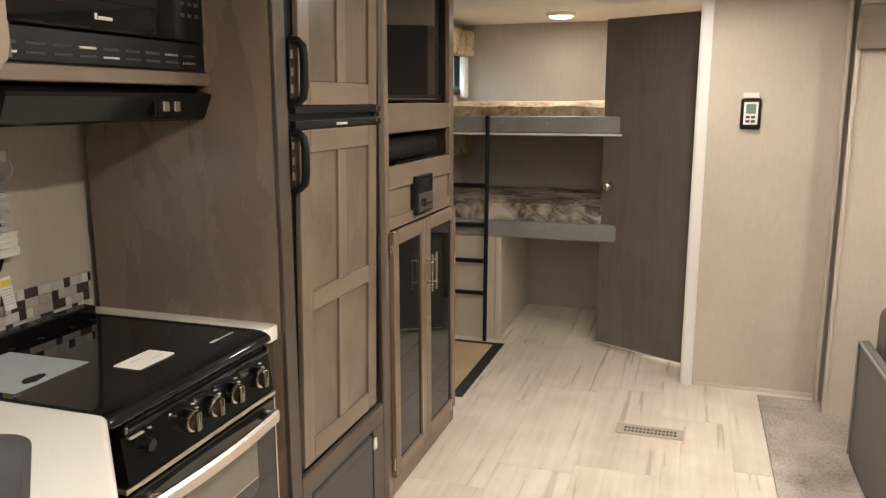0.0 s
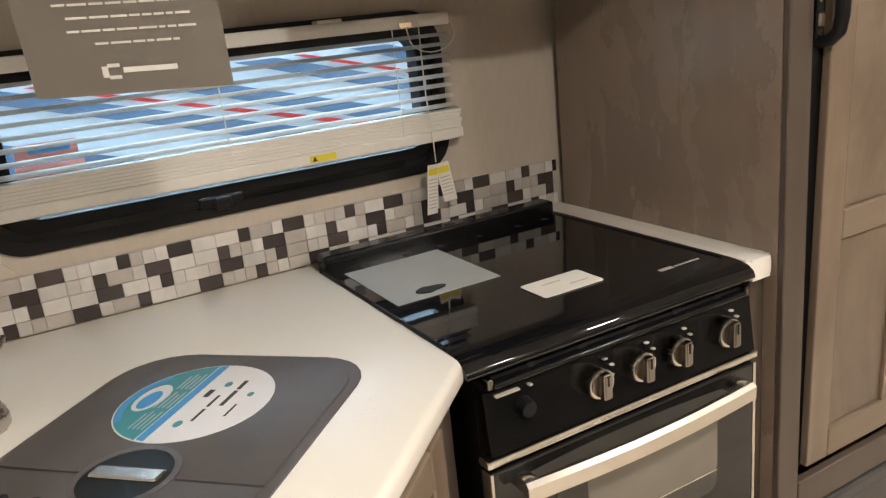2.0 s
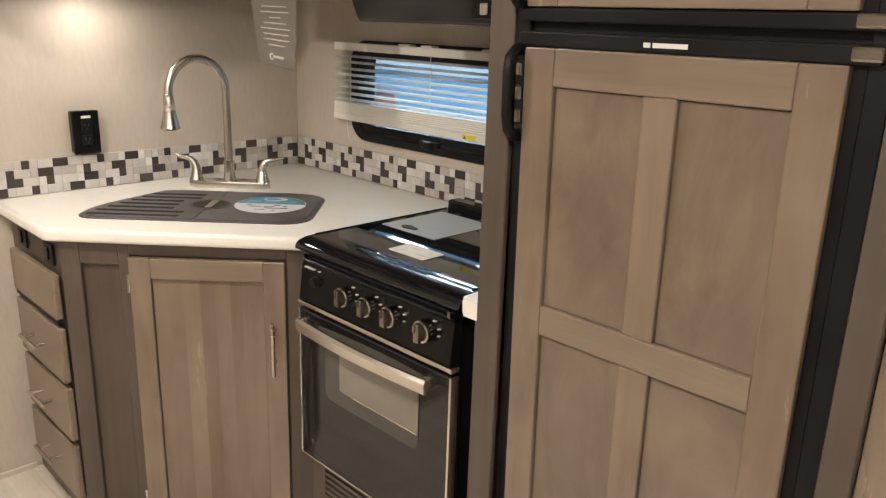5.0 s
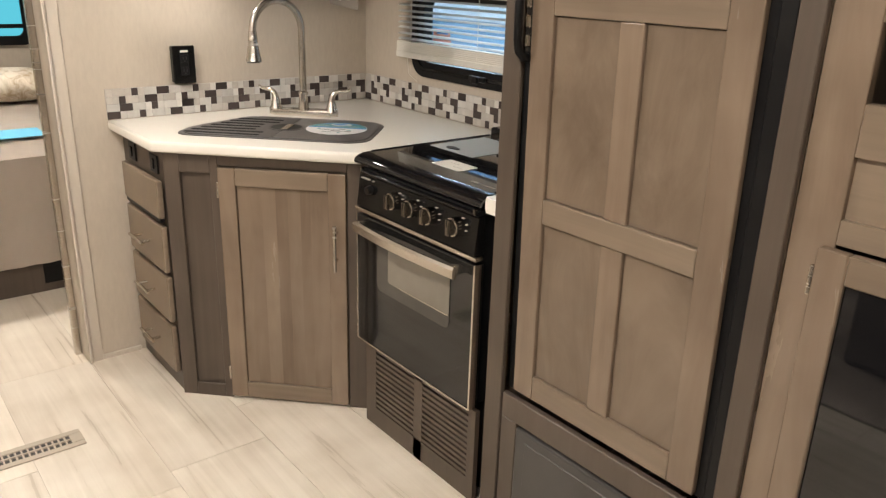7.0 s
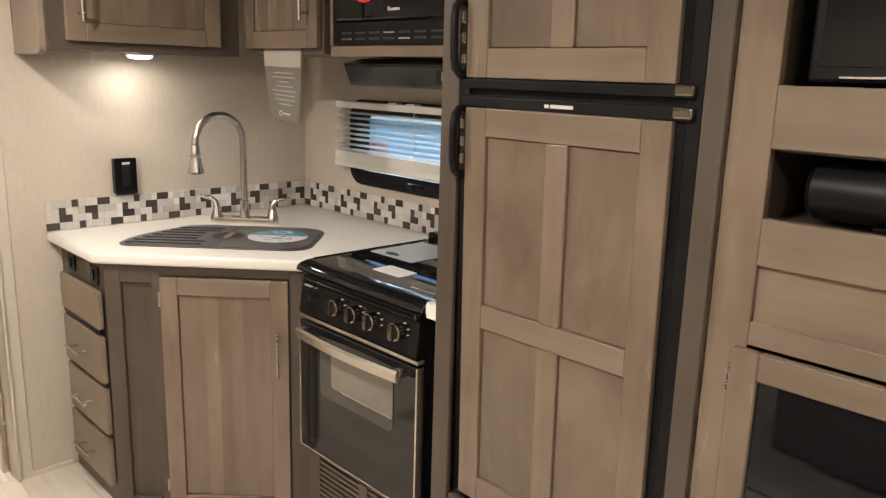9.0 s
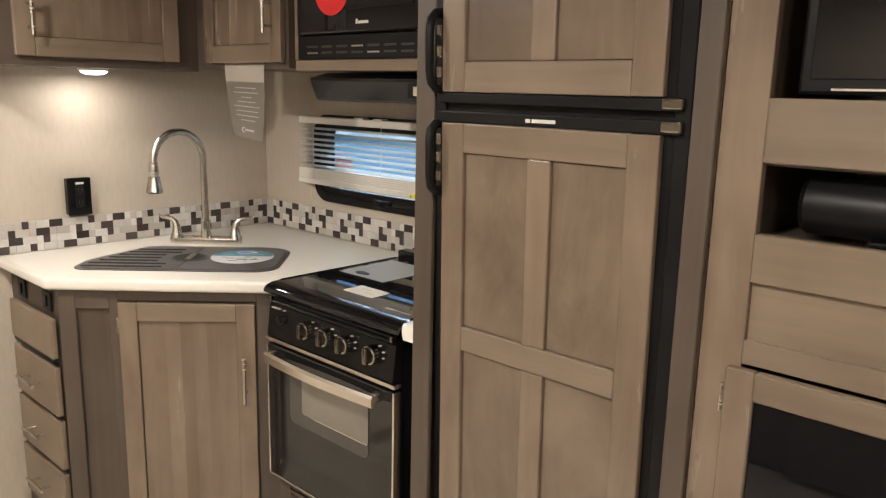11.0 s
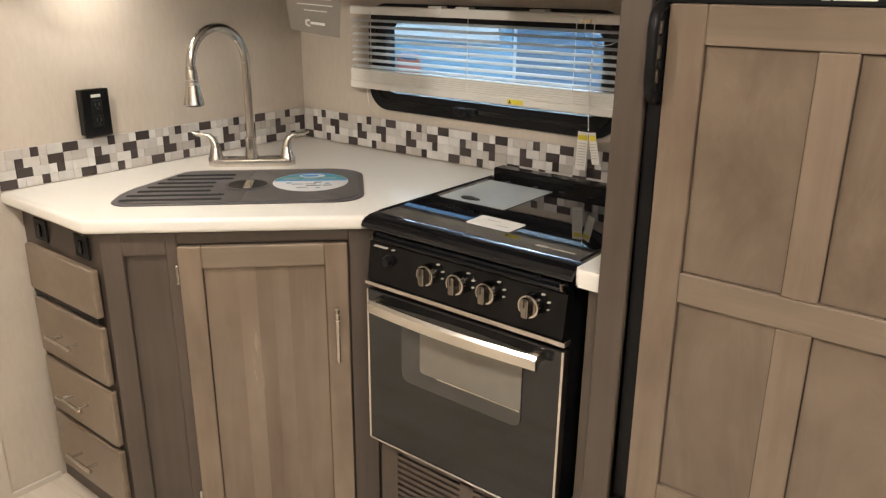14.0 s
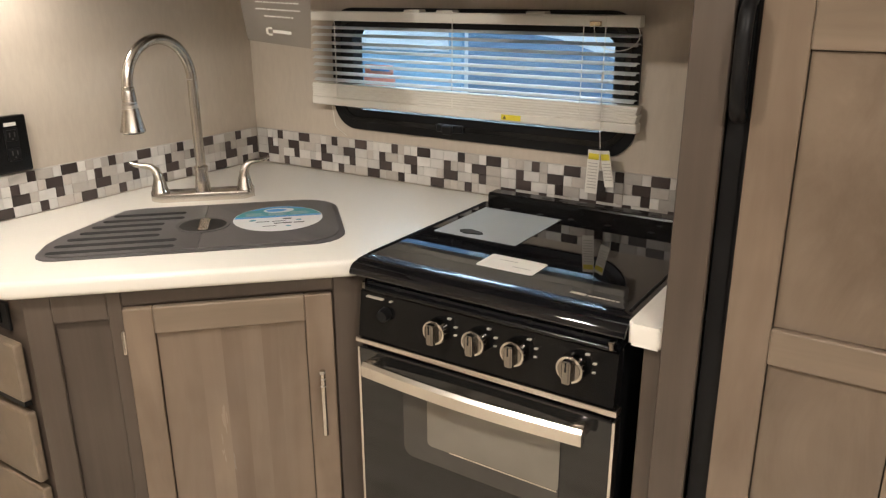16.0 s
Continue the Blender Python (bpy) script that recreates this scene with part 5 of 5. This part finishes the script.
part("back_cushion", boxed(1.42, 1.64, 2.06, 3.18, 0.50, 0.98, bevel=0.06, seg=4), LEATHER, sofa)
part("footrest", boxed(0.722, 0.760, 2.2, 3.40, 0.04, 0.54, bevel=0.014, seg=3), LEATHER, sofa, "grey folded footrest")
bm = tube(bmesh.new(), [(0.721, 2.22, 0.535), (0.719, 3.38, 0.535), (0.719, 3.396, 0.52), (0.719, 3.396, 0.06)], 0.006, 8)
part("piping", bm, GREYVINYL, sofa, "pale piping", smooth=60)

# ---- bedroom ----
bed = thing("bed", "bed with a beige quilted spread on a dark wooden base", "bed")
bm = bmesh.new()
box(bm, -1.25, 0.60, -0.47, -0.452, 0.0, 0.17)
box(bm, -1.25, 0.60, -2.3, -0.51, 0.0, 0.17)
part("base", bm, FRAME, bed, "dark brown wooden base")
part("base_opening", boxed(-0.52, -0.36, -0.4515, -0.449, 0.04, 0.14), BLACK_MAT, bed, "dark opening in the base")
bm = bmesh.new()
nx, ny = 36, 30
grid = []
for j in range(ny + 1):
    row = []
    for i in range(nx + 1):
        x = -1.30 + 1.95 * i / nx
        s = j / ny
        if s < 0.3:
            y, z = -0.405 + 0.008 * math.sin(x * 60) * (0.3 - s) / 0.3, 0.15 + 0.47 * s / 0.3
        else:
            q = (s - 0.3) / 0.7
            y, z = -0.405 - 1.9 * q, 0.62 + 0.045 * min(1, q * 9) + 0.006 * noise.noise((x * 4, q * 8, 1))
        row.append(bm.verts.new((x, y, z)))
    grid.append(row)
for j in range(ny):
    for i in range(nx):
        bm.faces.new((grid[j][i], grid[j][i + 1], grid[j + 1][i + 1], grid[j + 1][i]))
bmesh.ops.solidify(bm, geom=list(bm.faces), thickness=0.02)
part("bedspread", bm, BEDCLOTH, bed, "beige quilted bedspread", smooth=60)
for px, pz in ((-0.55, 0.80), (0.12, 0.80)):
    bm = bmesh.new()
    bmesh.ops.create_uvsphere(bm, u_segments=24, v_segments=14, radius=1)
    for v in bm.verts:
        c = v.co.copy()
        sq = lambda q: math.copysign(abs(q) ** 0.55, q)
        v.co = Vector((px + 0.27 * sq(c.x), -1.62 + 0.17 * sq(c.y), pz - 0.04 + 0.085 * c.z * (1 - 0.3 * abs(c.x))))
    tagged(part("pillow", bm, TANPRINT if px > 0 else textured("cream_leaf_fabric", (0.36, 0.28, 0.18), (0.66, 0.60, 0.50), scale=(14, 14, 14), rough=(0.8, 0.95), contrast=(0.4, 0.55), distortion=2.0), smooth=80), "cream patterned pillow on the bed", "pillow")
tagged(part("blue_leaflet", boxed(-0.48, -0.28, -0.78, -0.58, 0.672, 0.674), textured("sky_blue_paper", (0.12, 0.45, 0.68), (0.16, 0.52, 0.75), rough=(0.5, 0.6), bump=0.01)), "sky-blue leaflet lying on the bed", "leaflet")
w3 = thing("window_3", "tinted bedroom window with a dark frame", "window", facing((0, YF, 0), (-1, 0, 0), (0, -1, 0)), kind="structure")
part("window_frame", stand(ring(bmesh.new(), rounded(-0.2, 0.83, 0.90, 1.62, 0.05), rounded(-0.15, 0.785, 0.955, 1.57, 0.04), -0.03, -0.001)), BLACK_MAT, w3)
part("pane", boxed(-0.15, 0.785, -0.012, -0.008, 0.955, 1.57), CYAN_DAY, w3, "blue-green tinted pane with daylight behind")
part("mid_bar", boxed(-0.15, 0.785, -0.028, -0.013, 1.0, 1.025), BLACK_MAT, w3)

# ---- outside the kitchen window: a sales hall ----
structure("backdrop", boxed(-9.05, -9.0, -10, 14, -1, 7), HALL, "pale blue daylight in the hall", "backdrop")
structure("ground", boxed(-9, XW - 0.3, -10, 14, -0.75, -0.7), CHARCOAL, "dark hall floor", "ground")
SLATE = textured("slate_blue_graphic", (0.10, 0.18, 0.30), (0.14, 0.24, 0.38), scale=(1, 4, 12), rough=(0.3, 0.5), bump=0.02)
PALE_SIDING = textured("white_siding", (0.66, 0.74, 0.80), (0.74, 0.80, 0.85), scale=(1, 4, 12), rough=(0.3, 0.5), bump=0.02)
SKYBLUE = textured("light_blue_panel", (0.22, 0.42, 0.62), (0.28, 0.50, 0.70), scale=(1, 3, 6), rough=(0.3, 0.5), bump=0.02)
neighbour = thing("parked_trailer", "white travel trailer with slate and red graphics outside", "trailer")
part("body", boxed(-6.4, -4.0, -0.42, 9.0, -0.2, 2.35, bevel=0.06, seg=2), PALE_SIDING, neighbour)


def decal(name, pts, mat, label, d=0.006):
    bm = bmesh.new()
    lo = [bm.verts.new((-4.0 + d, y, z)) for y, z in pts]
    hi = [bm.verts.new((-3.998 + d, y, z)) for y, z in pts]
    bm.faces.new(lo), bm.faces.new(hi[::-1])
    for i in range(len(pts)):
        bm.faces.new((lo[i], hi[i], hi[(i + 1) % len(pts)], lo[(i + 1) % len(pts)]))
    part(name, bm, mat, neighbour, label)


decal("lower_graphic", [(-0.36, -0.1), (4.0, -0.1), (4.0, 0.62), (1.4, 0.80), (0.25, 1.13), (0.0, 1.16), (-0.36, 1.16)], SLATE, "slate blue swoosh")
for k in range(4):
    y = 0.55 + k * 0.62
    decal("band", [(y, 1.22), (y + 0.22, 1.22), (y + 1.75, 0.80), (y + 1.45, 0.80)], SLATE, "slate diagonal band")
    if k % 2 == 0:
        decal("red_band", [(y + 0.31, 1.22), (y + 0.37, 1.22), (y + 1.95, 0.82), (y + 1.85, 0.82)], RED, "thin red diagonal band")
other = thing("parked_trailer", "light blue trailer parked in the hall", "trailer")
part("body", boxed(-6.0, -4.15, -5.5, -0.5, -0.2, 2.2, bevel=0.06, seg=2), SKYBLUE, other)
part("white_band", boxed(-4.151, -4.135, -5.4, -0.6, 1.02, 1.4, bevel=0.004), PALE_SIDING, other, "white upper band")
# out of view: roof and glowing strips added only to light the trailers
roof = thing("unseen_fill_roof", "unseen roof with glowing strips, added to light the trailers", "roof", kind="structure")
part("deck", boxed(-9, -1.8, -10, 14, 4.6, 4.65), PALE_SIDING, roof)
for k in range(9):
    y = -7.5 + k * 2.2
    part("fill_strip", boxed(-8.8, -2.0, y, y + 0.85, 4.55, 4.595), FILL_GLOW, roof, "glowing strip added as fill light")

# ---- backsplash tiles ----
def backsplash(name, m, length, seed=1, shift=0):
    """Four rows of small tiles; the dark ones follow a pattern that repeats every ten cells."""
    ob = thing(name, "mosaic backsplash of dark, pearl and beige tiles", "backsplash", m, kind="structure")
    rng = random.Random(seed)
    cw, ch = 0.0218, 0.0256
    part("grout", boxed(0, length, -0.004, -0.001, 0.0, 4 * ch + 0.001), GROUT, ob)
    wide, single = {0: 0, 1: 2, 2: 6, 3: 8}, {0: 5, 1: 7, 2: 2, 3: 4}
    cols = int(length / cw)
    meshes = {}
    for r in range(4):
        c = 0
        while c <= cols:
            k = (c + shift) % 10
            w, mat = 1, None
            if k == wide[r]:
                w, mat = 2, TILE_D
            elif k == single[r]:
                mat = TILE_D
            else:
                nxt = (k + 1) % 10
                if nxt not in (wide[r], single[r]) and rng.random() < 0.55:
                    w = 2
                mat = TILE_L if rng.random() < 0.62 else TILE_B
            x0, x1 = c * cw, min((c + w) * cw, length)
            c += w
            if x1 - x0 < 0.005:
                continue
            key = (round(x1 - x0, 4), mat.name)
            if key not in meshes:
                bm = boxed(0.0003, key[0] - 0.0003, -0.008, -0.002, 0.0003, ch - 0.0003, bevel=0.0005)
                me = bpy.data.meshes.new("tile")
                bm.to_mesh(me)
                bm.free()
                me.materials.append(mat)
                meshes[key] = me
            t_ = new("tile", meshes[key])
            t_.parent = ob
            t_.location = (x0, -0.0005 * rng.random(), r * ch)
    return ob


backsplash("backsplash_window", facing((XW, YS + 0.009, CT + 0.001), (0, 1, 0), (-1, 0, 0)), 1.848 - YS - 0.009, seed=3)
backsplash("backsplash_sink", facing((-0.489, YS, CT + 0.001), (-1, 0, 0), (0, -1, 0)), 1.056 - 0.009, seed=8)

# ---- floor planks ----
floor = structure("floor", boxed(XW - T, 1.75, YF - T, YB + T, -0.06, 0.0), JOINT, "bleached wood-look plank floor", "floor")
rng = random.Random(4)
meshes = {}
w_, l_ = 0.305, 0.915
x = XW
col = 0
while x < 0.95:
    y = YF - rng.random() * l_
    while y < YB:
        y0, y1 = max(y, YF), min(y + l_, YB)
        if y1 - y0 > 0.03:
            key = (round(y1 - y0, 3), round(min(w_, 1.75 - x), 3))
            if key not in meshes:
                bm = boxed(0.0007, key[1] - 0.0007, 0.0007, key[0] - 0.0007, 0.0, 0.003, bevel=0.0006)
                me = bpy.data.meshes.new("plank")
                bm.to_mesh(me)
                bm.free()
                me.materials.append(PLANK)
                meshes[key] = me
            p_ = new("plank", meshes[key])
            p_.parent = floor
            p_.location = (x, y0, 0.0)
        y += l_
    x += w_
